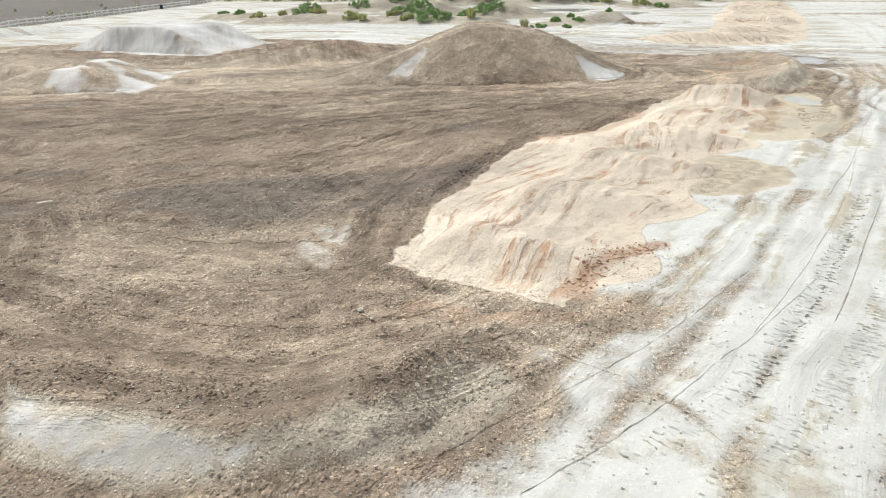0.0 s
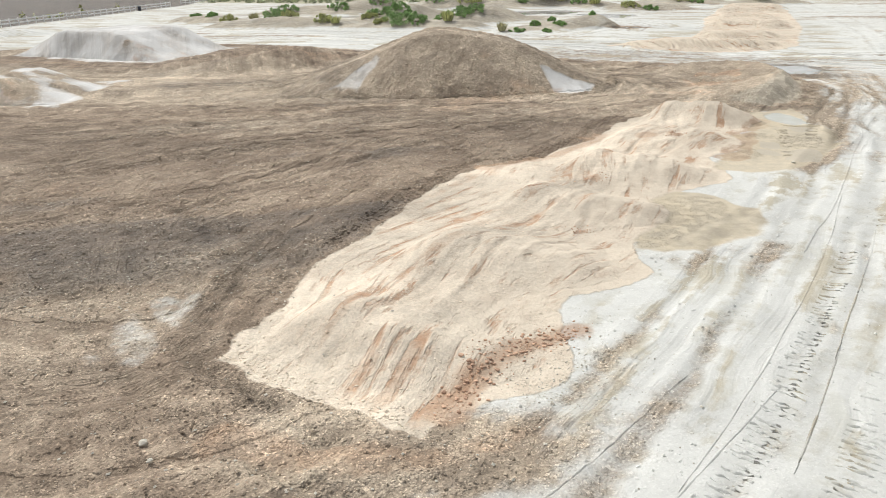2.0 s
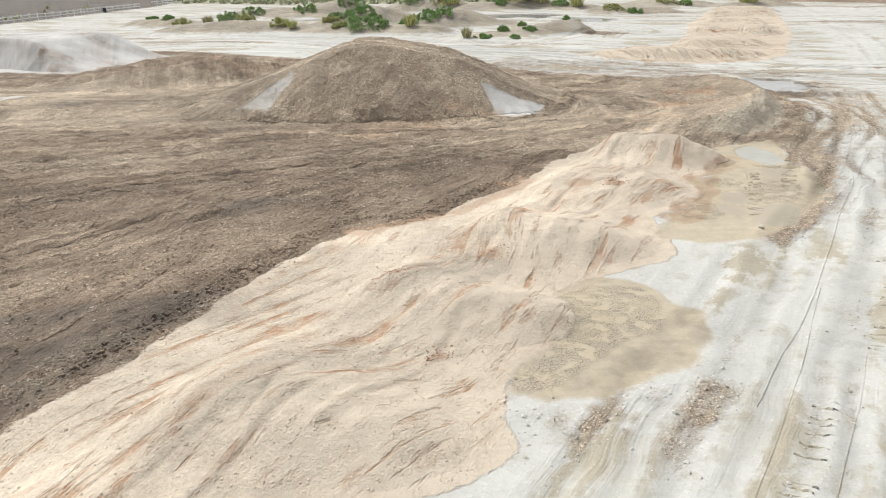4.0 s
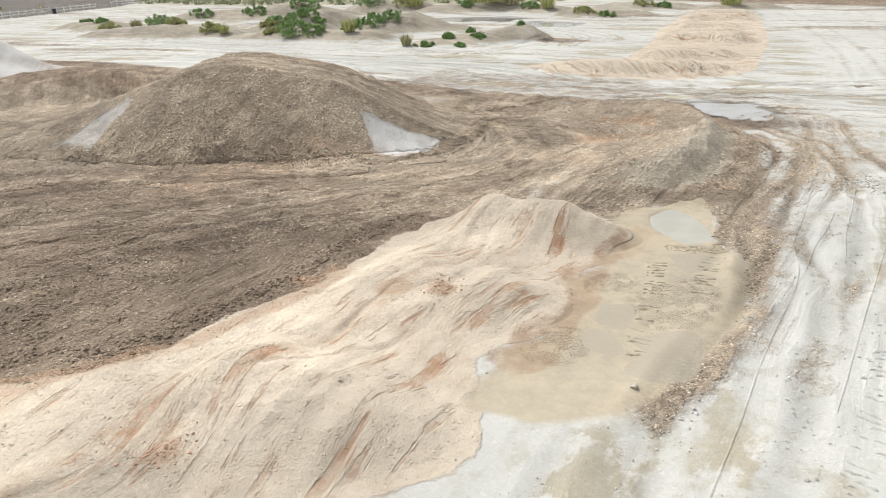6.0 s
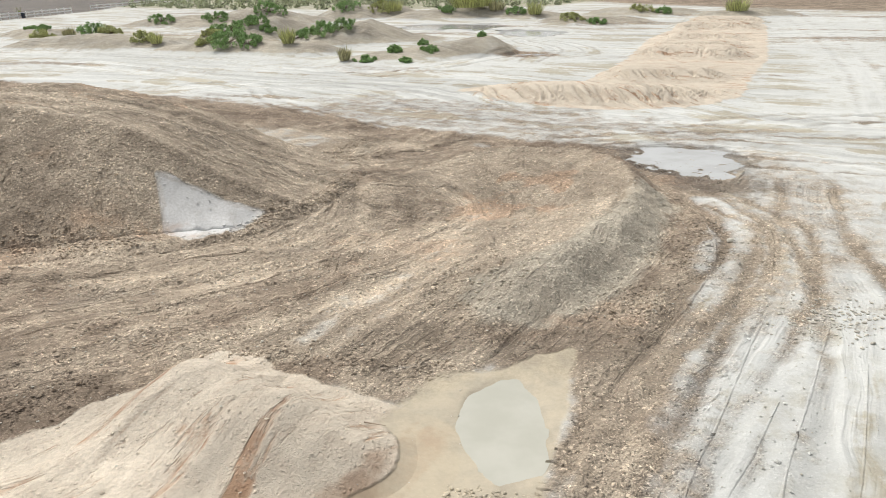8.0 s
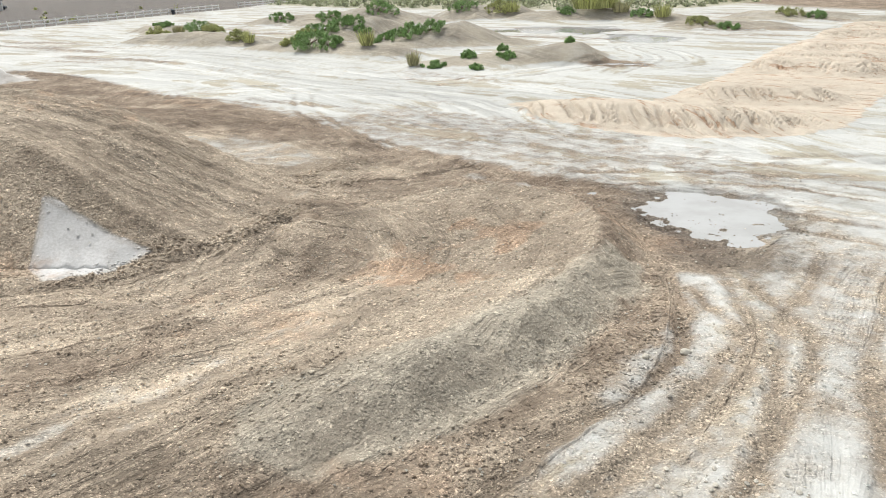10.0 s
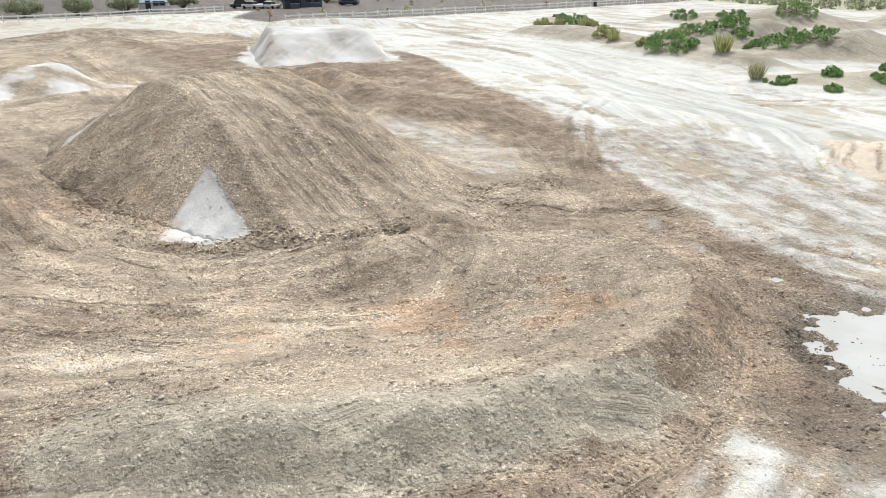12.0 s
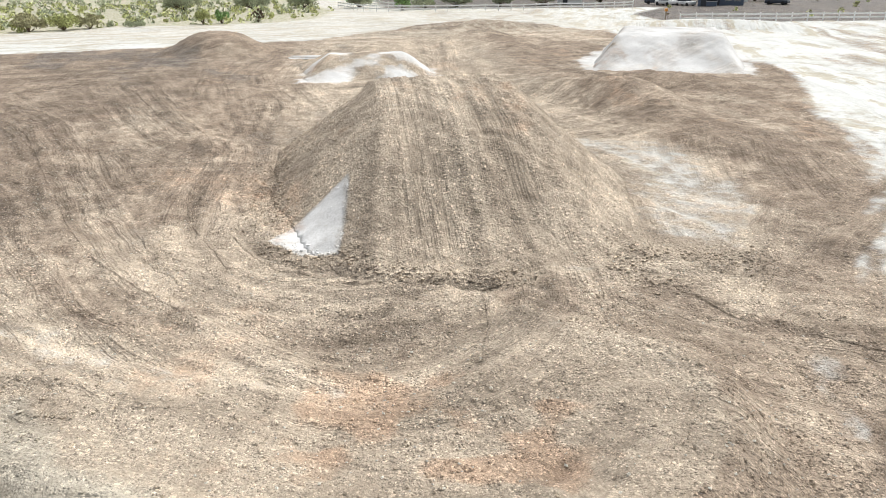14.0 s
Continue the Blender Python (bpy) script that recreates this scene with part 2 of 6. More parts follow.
# tracks: line, half width, depth, tone, kind ("grade": many fine lines; "ruts": a pair of wheel marks; "line": one)
TRACKS = [
    ([(-16, 24.9), (-12.2, 31), (-5.3, 36), (3.8, 40), (11.3, 43.6), (16.5, 47.5), (18.4, 50.5), (16, 53.5), (10, 54)], 2.6, 0.02, 0.8, "grade"),
    ([(-6, 26), (-1.4, 31.7), (0.5, 35), (4.3, 38.4), (10.3, 41.5), (14.5, 44), (17.5, 46.6)], 2.4, 0.022, 0.8, "grade"),
    ([(-20, 36), (-6, 41.5), (-1, 44.8), (8, 44.8), (13, 46), (14.5, 49), (14, 53.5)], 2.6, 0.02, 0.8, "grade"),
    ([(-13, 20), (-10.5, 15), (-6.9, 12.6), (-4, 11.6), (-1.8, 12), (1.4, 14.5)], 2.6, 0.02, 0.8, "grade"),
    ([(-30, 20), (-14, 18.4), (-6.9, 16.6), (-2.7, 16.9), (-1.5, 22), (1.5, 29)], 2.2, 0.02, 0.8, "grade"),
    ([(-40, 46), (-24, 44), (-12, 46), (-4, 46.5)], 3.5, 0.02, 0.8, "grade"),
    ([(-46, 60), (-30, 58.5), (-18, 57), (-10, 56)], 3.0, 0.02, 0.8, "grade"),
    ([(16.3, 42.8), (18.1, 45.6), (19.1, 48.6), (18.6, 51.0), (16.5, 52.8), (13.5, 54), (6, 54)], 0.55, 0.03, 0.9, "line"),
    ([(15.2, 40.3), (16.1, 42.4), (17.5, 45.0), (18.8, 47.4)], 0.3, 0.03, 1.5, "line"),
    ([(15.9, 40.0), (16.9, 42.4), (18.2, 45.0), (19.2, 46.9)], 0.25, 0.03, 1.4, "line"),
    ([(1.5, 9.5), (2.6, 10.9), (4.1, 12.7), (7.6, 17.2), (11.8, 23.1), (15.5, 28.6)], 0.75, 0.04, -0.7, "ruts"),
    ([(3.9, 10.2), (6.5, 13.4), (10.4, 18.7), (15.2, 25.9), (20, 33), (23.2, 37.4)], 0.8, 0.04, -0.8, "ruts"),
    ([(11.9, 23), (13.9, 25.8), (16.6, 30), (19.2, 33.4), (21.4, 37)], 0.3, 0.06, -1.0, "line"),
    ([(13.5, 22.9), (16.4, 27.3), (19.9, 32.8), (22.2, 38.2), (24.8, 41.6), (26.8, 44.8), (28.0, 48), (27.0, 51.2)], 0.75, 0.05, -0.8, "ruts"),
    ([(9, 13.2), (13, 18.6), (18, 26.5), (23, 34), (26.4, 40), (28.2, 44.4), (29, 48), (31, 53)], 0.8, 0.045, -0.7, "ruts"),
    ([(19.6, 34.6), (21.4, 38), (24.2, 42.7), (26.3, 45.9), (27, 48.6), (26.6, 51.6), (24.4, 55.4)], 0.65, 0.05, -0.6, "ruts"),
    ([(12, 16), (18, 24), (25, 34), (31, 43), (36, 52)], 1.0, 0.03, -0.5, "ruts"),
    ([(16, 14), (24, 26), (33, 39), (41, 52), (50, 70)], 1.0, 0.03, -0.5, "ruts"),
    
    ([(1.9, 37.1), (3.3, 35.3), (4.4, 33.4), (4.8, 31.6)], 0.2, 0.03, -0.9, "line"),
    ([(-12.5, 16.8), (-10.8, 15.7), (-8.6, 14.2), (-6.2, 12.4)], 0.36, 0.08, -1.9, "line"),
    ([(4, 6), (6.6, 10.4), (9, 13.2), (12.5, 18)], 1.0, 0.02, -0.4, "ruts"),
    ([(-12, 46.2), (0, 46.3), (9, 46.5), (12.9, 48.5), (14.7, 51.4), (15.2, 54.6), (14.8, 57.4), (15.4, 60)], 0.28, 0.1, -1.3, "line"),
    ([(25, 60), (31, 58), (40, 52), (52, 44)], 2.5, 0.02, -0.5, "grade"),
    ([(-20, 84), (0, 79), (20, 66), (36, 60), (60, 55)], 3.5, 0.02, -0.5, "grade"),
    ([(-40, 96), (-15, 92), (2, 84), (22, 76), (34, 62)], 3.5, 0.02, -0.5, "grade"),
    ([(24, 84), (27, 92), (25, 100), (28, 106)], 0.8, 0.05, -0.9, "ruts"),
    ([(38, 60), (46, 78), (54, 100), (62, 125)], 1.0, 0.04, -0.9, "ruts"),
    ([(42, 60), (52, 80), (62, 104), (72, 125)], 1.0, 0.04, -0.7, "ruts"),
    ([(20, 104), (36, 106), (60, 104)], 0.6, 0.08, -1.2, "line"),
    ([(-20, 150), (10, 118), (30, 110)], 0.8, 0.05, -0.7, "ruts"),
    ([(12, 79), (17, 82.4), (22, 87.4), (25, 90), (29, 91)], 0.7, 0.06, -1.2, "ruts"), ([(26, 86), (30, 90), (29, 97), (25, 103), (24, 108)], 0.6, 0.05, -1.0, "ruts"),
    ([(-2, 74), (6, 76.4), (16, 74), (22, 66)], 1.6, 0.03, -0.9, "grade"), ([(-12, 88), (2, 80), (12, 75.5), (18, 68)], 2.2, 0.03, -0.9, "grade"),
    ([(29, 61), (38, 63), (52, 66), (70, 64)], 0.8, 0.05, -1.1, "ruts"), ([(30, 63), (36, 64.4), (46, 62)], 0.3, 0.06, -1.2, "line"),
    ([(-1, 77.6), (3, 77.9), (7, 76.4)], 0.4, -0.08, -1.2, "line"), ([(-30, 98), (-14, 94), (0, 88), (10, 82)], 1.8, 0.03, -0.8, "grade"),
]
TRACKS += [(p, 0.09, 0.05, -1.3, "line") for p in (
    [(5.0, 20.7), (6.1, 22.3), (7.0, 23.7), (7.8, 25.7), (8.8, 26.2)], [(3.6, 20.4), (4.2, 22.6), (4.7, 24.2)], [(2.3, 20.8), (2.7, 22.8), (3.9, 23.7)],
    [(1.4, 17.6), (2.4, 19.6), (3.7, 22.2)], [(3.1, 18.4), (4.3, 21.0), (6.6, 24.6)], [(9.9, 31.5), (10.9, 33.1), (12.4, 35.1)], [(8.5, 29.6), (9.9, 30.7), (11.6, 31.8), (12.8, 32.8)],
    [(12.9, 36.1), (13.8, 37.9), (14.7, 39.2)], [(12.5, 34.4), (13.4, 35.8), (14.1, 37.8)])]
TRACKS += [(p, w, 0.04, t, "ruts") for p, w, t in (
    ([(-12, 23), (-6, 27), (0, 33), (6, 39), (12, 43)], 0.6, -0.9), ([(-18, 29), (-6, 35.6), (4, 39.4), (12, 42.4), (16, 45.4)], 0.7, -0.8),
    ([(-9, 20), (-4.4, 19.6), (-2.2, 24), (0.4, 29.6)], 0.55, 0.8), ([(14, 44), (17, 46), (18.5, 49), (17.5, 52), (13, 53.6)], 0.5, 0.8),
    ([(11.5, 44.8), (15.2, 47), (16.8, 50), (15, 52.6)], 0.5, -0.9), ([(-8, 45.4), (4, 45.2), (11.6, 46.6), (14.8, 50)], 0.7, -0.9),
    ([(-10, 13.6), (-5.6, 12.2), (-2, 12.6), (1.4, 14.4)], 0.5, 0.8), ([(-11, 16), (-5, 14), (-1.2, 14.2), (2.4, 15.2)], 0.6, -0.9),
    ([(-7, 25), (-5, 20), (-2.6, 16.6), (0.6, 13.8), (4, 12.4)], 0.6, -0.8), ([(13.6, 52.4), (8, 52.6), (2, 52.8)], 0.5, 0.9), ([(13.6, 55), (8, 54.8), (2, 54.6)], 0.45, -0.8),
    ([(-30, 40), (-16, 41.4), (-6, 43.6), (4, 43.4), (10, 44)], 0.7, 0.7), ([(22, 46), (23.2, 49), (23.2, 52), (21.6, 54.2)], 0.4, -0.7))]
TRACKS += [([(15.1, 50.8), (17.1, 49.7), (17.8, 48.9)], 0.16, 0.03, -1.0, "line"), ([(15.4, 52.8), (17.0, 52.6)], 0.14, 0.03, -1.0, "line"), ([(15.4, 54.4), (17, 54.9), (18.9, 54.8)], 0.16, 0.03, -1.0, "line"),
    ([(15, 55.4), (16.8, 56.5), (18.3, 59.0), (19.6, 60.6)], 0.14, 0.03, -1.2, "line"), ([(11, 49.6), (13, 45.6), (14.6, 43)], 0.5, 0.025, -0.7, "ruts"),
    ([(27.6, 57.5), (31, 55), (36, 54), (44, 56)], 0.7, 0.05, -0.9, "ruts"), ([(23, 59), (29, 60), (36, 58), (46, 60)], 0.8, 0.04, -0.8, "ruts")]
TRACKS += [([(15.8, 42.3), (17.0, 44.6), (18.4, 47.0), (19.1, 48.9), (18.8, 50.3), (17.4, 52.0), (15.8, 53.3), (14.0, 54.5)], 0.15, 0.03, 0.9, "line"), ([(17.1, 42.2), (18.3, 44.7), (19.2, 46.6)], 0.2, 0.03, 1.1, "line"),
    ([(10.5, 46.6), (13.4, 48.3), (14.3, 50.2), (14.8, 52.0), (14.9, 53.7)], 0.2, 0.09, -1.5, "line"), ([(14.9, 51.1), (16.8, 50.1)], 0.13, 0.04, -1.4, "line"), ([(15.0, 52.9), (16.9, 52.7), (18.6, 52.2)], 0.13, 0.04, -1.3, "line"),
    ([(15.6, 57.6), (17.1, 58.2), (18.2, 59.1), (19.4, 60.7)], 0.16, 0.05, -1.6, "line"), ([(14.4, 54.7), (16.4, 55.0), (18.6, 55.1)], 0.4, 0.03, -1.0, "ruts"),
    ([(5.5, 75.6), (7.4, 71.6), (9.4, 68.6), (12.1, 65.2), (14.5, 62.4), (16.8, 60.4)], 0.5, 0.05, -0.8, "ruts"), ([(11.7, 64.6), (14.3, 63.9), (18.9, 60.7), (22.4, 58.0), (24.4, 55.8)], 0.2, 0.05, -1.2, "line"),
    ([(9.6, 64.0), (14.2, 60.7), (17.1, 58.8)], 0.5, 0.03, 0.8, "ruts"), ([(5.9, 58.1), (11.4, 58.8), (12.8, 60.5)], 0.14, 0.03, 0.5, "line"), ([(-0.3, 59.2), (6, 59.4), (12.9, 60.8)], 0.16, 0.03, 0.5, "line"),
    ([(13.6, 51.2), (8, 51.7), (2, 51.7)], 0.16, 0.03, 1.3, "line"), ([(14, 55), (11, 54.7), (8, 54.2), (2, 54)], 0.22, 0.03, 1.4, "line"), ([(14, 53.2), (8.5, 53.2), (3, 53)], 0.2, 0.03, -1.3, "line"),
    ([(24.5, 41.9), (22.8, 39.2), (21.9, 37.4)], 0.16, 0.05, -1.3, "line"), ([(24.0, 38.7), (23.0, 37.2), (22.2, 36.2), (21.3, 35.0)], 0.14, 0.03, -0.9, "line"), ([(24.9, 39.1), (23.6, 37.1), (22.7, 35.6)], 0.3, 0.03, -0.6, "line"),
    ([(0.2, 13.7), (1.4, 14.0), (2.9, 13.9), (3.6, 13.4)], 0.4, 0.03, -0.8, "line"), ([(3.3, 11.3), (3.8, 10.3), (4.3, 9.2)], 0.12, 0.03, -1.2, "line"), ([(18.5, 37.6), (17.8, 36.8)], 0.1, 0.05, -1.4, "line")]
TRACKS += [([(-2.5, 8.9), (0.2, 10.9), (2.4, 12.4), (4.2, 13.0)], 0.25, 0.03, 0.9, "line"), ([(14.4, 50.8), (11, 50.9), (7.8, 51.2)], 0.3, 0.02, 1.2, "line"), ([(14.4, 52.6), (11, 52.7), (7.8, 52.8)], 0.25, 0.02, 1.0, "line"),
    ([(13.8, 55.4), (14.2, 56.6)], 0.45, 0.02, 1.4, "line"), ([(-10, 60), (0, 62.6), (6, 62.4), (11, 61.2)], 0.3, 0.03, 0.35, "line"), ([(-8, 58.6), (2, 61.2), (8, 61.2), (11.6, 60.4)], 0.3, 0.03, 0.35, "line"),
    ([(15.4, 41.8), (16.6, 44.0), (18.4, 46.4), (19.6, 48.2)], 0.55, 0.02, 1.3, "line"), ([(16.2, 41.4), (17.6, 43.4), (19.4, 46.2)], 0.3, 0.02, 1.3, "line"),
    ([(24.3, 55.8), (25.4, 54.0), (27.0, 52.0), (27.2, 49.0), (26.4, 45.6)], 0.4, 0.03, 0.7, "line"), ([(-14, 36), (-8, 41), (0, 44), (8, 45)], 0.4, 0.04, -1.4, "line"),
    ([(-6, 27), (-2.4, 21.6), (-2.0, 17.4), (0.4, 14.4)], 0.3, 0.05, -1.5, "line"), ([(-18, 24), (-9, 20.6), (-4, 19.8)], 0.25, 0.04, -1.3, "line"), ([(-4.6, 15.8), (-2, 15.4), (0.8, 14.6)], 0.3, 0.03, 1.3, "line")]
TRACKS = [(smooth_line(p), w, d, t, k) for p, w, d, t, k in TRACKS]
POOLS = [((27.3, 56.4), 2.2, 2.6, 0.13), ((19.45, 38.5), 0.72, 1.5, 0.06), ((26.5, 108.5), 3.4, 4.0, 0.14), ((18, 118), 7, 4, 0.12), ((24.3, 88.7), 1.7, 0.6, 0.12), ((-7.5, 119), 6, 2.5, 0.12), ((-13.3, 23.0), 0.28, 0.2, 0.06)]
BROWN = [(-5, -20), (-2.4, 6.0), (-0.7, 7.7), (1.2, 8.9), (2.3, 10.4), (2.0, 11.6), (2.8, 12.4), (4.4, 13.0), (5.4, 13.8), (4.6, 14.8), (2.6, 15), (5, 22), (11, 31), (16.6, 39.4), (18.6, 40.2), (21.8, 39.2), (23.6, 41.5), (24.8, 44.8), (26.2, 48), (26.6, 51), (29.0, 51.8), (29.8, 54), (28.2, 57.8), (25.2, 58.2), (20.4, 60.8), (14.9, 63.2), (9.8, 68), (4, 71.5), (-5, 75.6), (-17, 82), (-30, 84), (-60, 80), (-66, 60), (-50, 47), (-46, 34), (-42, 20), (-40, 0), (-30, -20)]
BANK = [(-66.4, 96), (-64.6, 110), (-63, 130), (-60.8, 152), (-57.6, 178), (-58, 190), (-80, 320), (-420, 320), (-420, 60), (-112, 60), (-104, 112), (-85, 98)]
FIELD = [(40, 185), (56, 158), (67, 143), (80, 128), (140, 90), (420, 60), (420, 420), (60, 420)]
SCRUB_1 = [(-62, -60), (-67, 12), (-76, 20), (-78, 40), (-86, 47), (-110, 50), (-140, 45), (-420, 60), (-420, -60)]
SCRUB_2 = [(-60, 200), (-30, 178), (0, 160), (24, 158), (36, 165), (50, 185), (60, 420), (-80, 420)]
DAMP = [(18.3, 31.8), (19.5, 33.4), (21.4, 36.6), (23.4, 40.4), (24.2, 42.6), (22.6, 43), (19.6, 41.4), (17.8, 40.3), (18.6, 39.8), (20.3, 39.6), (20.8, 37.4), (19.6, 34.8)]
DAMP_2 = [(24.3, 55.6), (26.2, 52.3), (28.2, 50.6), (30.4, 51.8), (30.6, 56.4), (28, 59), (25, 58.4)]
DUST = [(21.0, 38.0), (22.5, 38.4), (24.2, 40.2), (28.6, 42.4), (31.5, 45.5), (33.5, 52), (32.5, 58), (26, 60), (23, 44)]
DUST_2 = [(1, 7.6), (3, 8.4), (4.8, 10.8), (6.6, 13.5), (8, 17), (6.4, 18), (5, 15.5), (2, 12.5), (1.2, 10)]
DRY_1 = [(13, 40.6), (18.4, 41.6), (23.4, 47), (24.8, 51.4), (23, 56), (18, 56.6), (15.4, 54), (18, 50.5), (16.6, 46)]
DRY_2 = [(-9, 11), (2, 12), (0, 17), (-2, 22), (-12, 24), (-16, 16)]
OLIVE = [(19.2, 39.7), (20.2, 40.6), (21.0, 41.0), (20.6, 39.2), (20.1, 37.3), (19.0, 36.6), (18.5, 37.2), (18.8, 38.4)]
MUD_1 = [(9.7, 26.2), (10.5, 26.9), (11.4, 26.9), (12.0, 26.0), (12.7, 25.2), (12.6, 24.3), (12.0, 23.1), (11.0, 22.5), (9.8, 21.9), (8.2, 22.2), (8.7, 23.3), (9.4, 24.0)]
MUD_2 = [(12.9, 29.3), (13.3, 30.9), (14.5, 31.7), (15.6, 33.3), (15.3, 34.4), (16.3, 34.9), (17.2, 37.0), (17.5, 38.6), (18.4, 40.0), (19.4, 40.0), (20.3, 38.2), (20.0, 36.2), (20.0, 34.8), (18.9, 32.3), (17.8, 31.3), (16.6, 29.9), (15.4, 29.0), (13.8, 28.8)]
GREY_1 = [(-2.0, 9.5), (-1.2, 10.0), (-0.5, 10.8), (0.2, 11.5), (0.9, 11.7), (1.6, 11.0), (1.0, 10.0), (0, 9.3), (-1.2, 8.9), (-2.2, 8.5), (-3.2, 8.4), (-3.0, 8.8)]
GREY_2 = [(18.6, 43.0), (19.0, 44.0), (20.4, 44.9), (21.6, 45.6), (22.3, 46.8), (23.2, 47.9), (24.1, 49.4), (24.5, 51.0), (25.6, 51.0), (25.5, 49.4), (24.9, 47.9), (24.0, 46.2), (22.8, 44.3), (21.5, 42.8), (20.4, 41.8), (19.2, 41.8)]
ASH_1 = [(9.3, 49.9), (10.6, 49.8), (12.7, 49.5), (12.3, 48.6), (11.0, 47.5), (10.0, 48.2)]
ASH_2 = [(-4.4, 49.3), (-2.2, 50.4), (-0.6, 51.0), (-0.3, 50.4), (-1.2, 49.2), (-1.6, 48.3)]
SAND_FAR = [(18.8, 73.6), (20.6, 69.4), (23.5, 67.6), (27.5, 66.2), (31.5, 67), (34.8, 69.2), (37.4, 75), (42.4, 84.5), (48, 98.5), (53, 111), (56.4, 121), (48, 122), (43, 112), (37.2, 100.5), (33, 88), (29.0, 79), (26, 74.5), (20.6, 75)]
SILTS = [[(15.4, 31.9), (15.9, 32.3), (16.1, 31.5), (15.8, 30.9), (15.3, 31.2)], [(16.4, 31.9), (17.7, 32.2), (17.8, 31.5), (17.0, 30.2), (16.3, 29.7), (15.7, 30.3), (16.4, 31.0)],
         [(18.2, 35.6), (19.0, 36.0), (19.1, 35.0), (18.4, 34.6)], [(16.2, 33.4), (17.0, 33.2), (16.6, 32.3), (16.0, 32.6)]]
PLATES = [[(14.5, 32.0), (15.4, 32.2), (15.4, 31.2), (14.7, 30.7), (13.9, 31.0)], [(16.8, 33.9), (18.6, 34.3), (18.6, 33.1), (17.9, 32.2), (16.9, 32.3)], [(16.0, 34.6), (17.0, 34.8), (17.0, 33.9), (15.9, 33.8)],
          [(9.6, 25.9), (10.6, 26.4), (11.7, 25.9), (11.6, 24.4), (10.5, 23.7), (10.0, 23.2), (9.0, 22.3), (8.2, 22.4), (9.2, 23.8)]]
SILTS, PLATES = [[smooth_line(q + q[:1], 5)[:-1] for q in group] for group in (SILTS, PLATES)]
PALE_FACE = [(-7.6, 10.7), (-6.3, 10.15), (-5.3, 9.65), (-4.3, 9.25), (-3.2, 9.05), (-2.4, 8.8), (-3.0, 8.45), (-3.8, 8.35), (-4.5, 8.2), (-5.5, 8.45), (-6.6, 9.1), (-7.4, 9.8)]
TRI = [(-4.2, 16.8), (-3.9, 19.4), (-2.6, 20.2), (-2.5, 17.6), (-3.1, 16.0)]


def base_level(X, Y):
    low = -0.24 * step(34, 46, Y) * step(84, 70, Y) * step(-40, -10, X)
    return low + 0.3 * step(78, 92, Y) * step(40, 10, np.abs(X - 5))


def pools(X, Y):
    """Depth of the hollows that hold water."""
    out = np.zeros(X.shape)
    for (cx, cy), rx, ry, dep in POOLS:
        q = np.hypot((X - cx) / rx, (Y - cy) / ry) * (1 + 0.34 * fbm(X * 0.8 / min(rx, 2), Y * 0.8 / min(ry, 2), 61, 4))
        out = np.maximum(out, dep * step(1.35, 0.5, q))
    return out


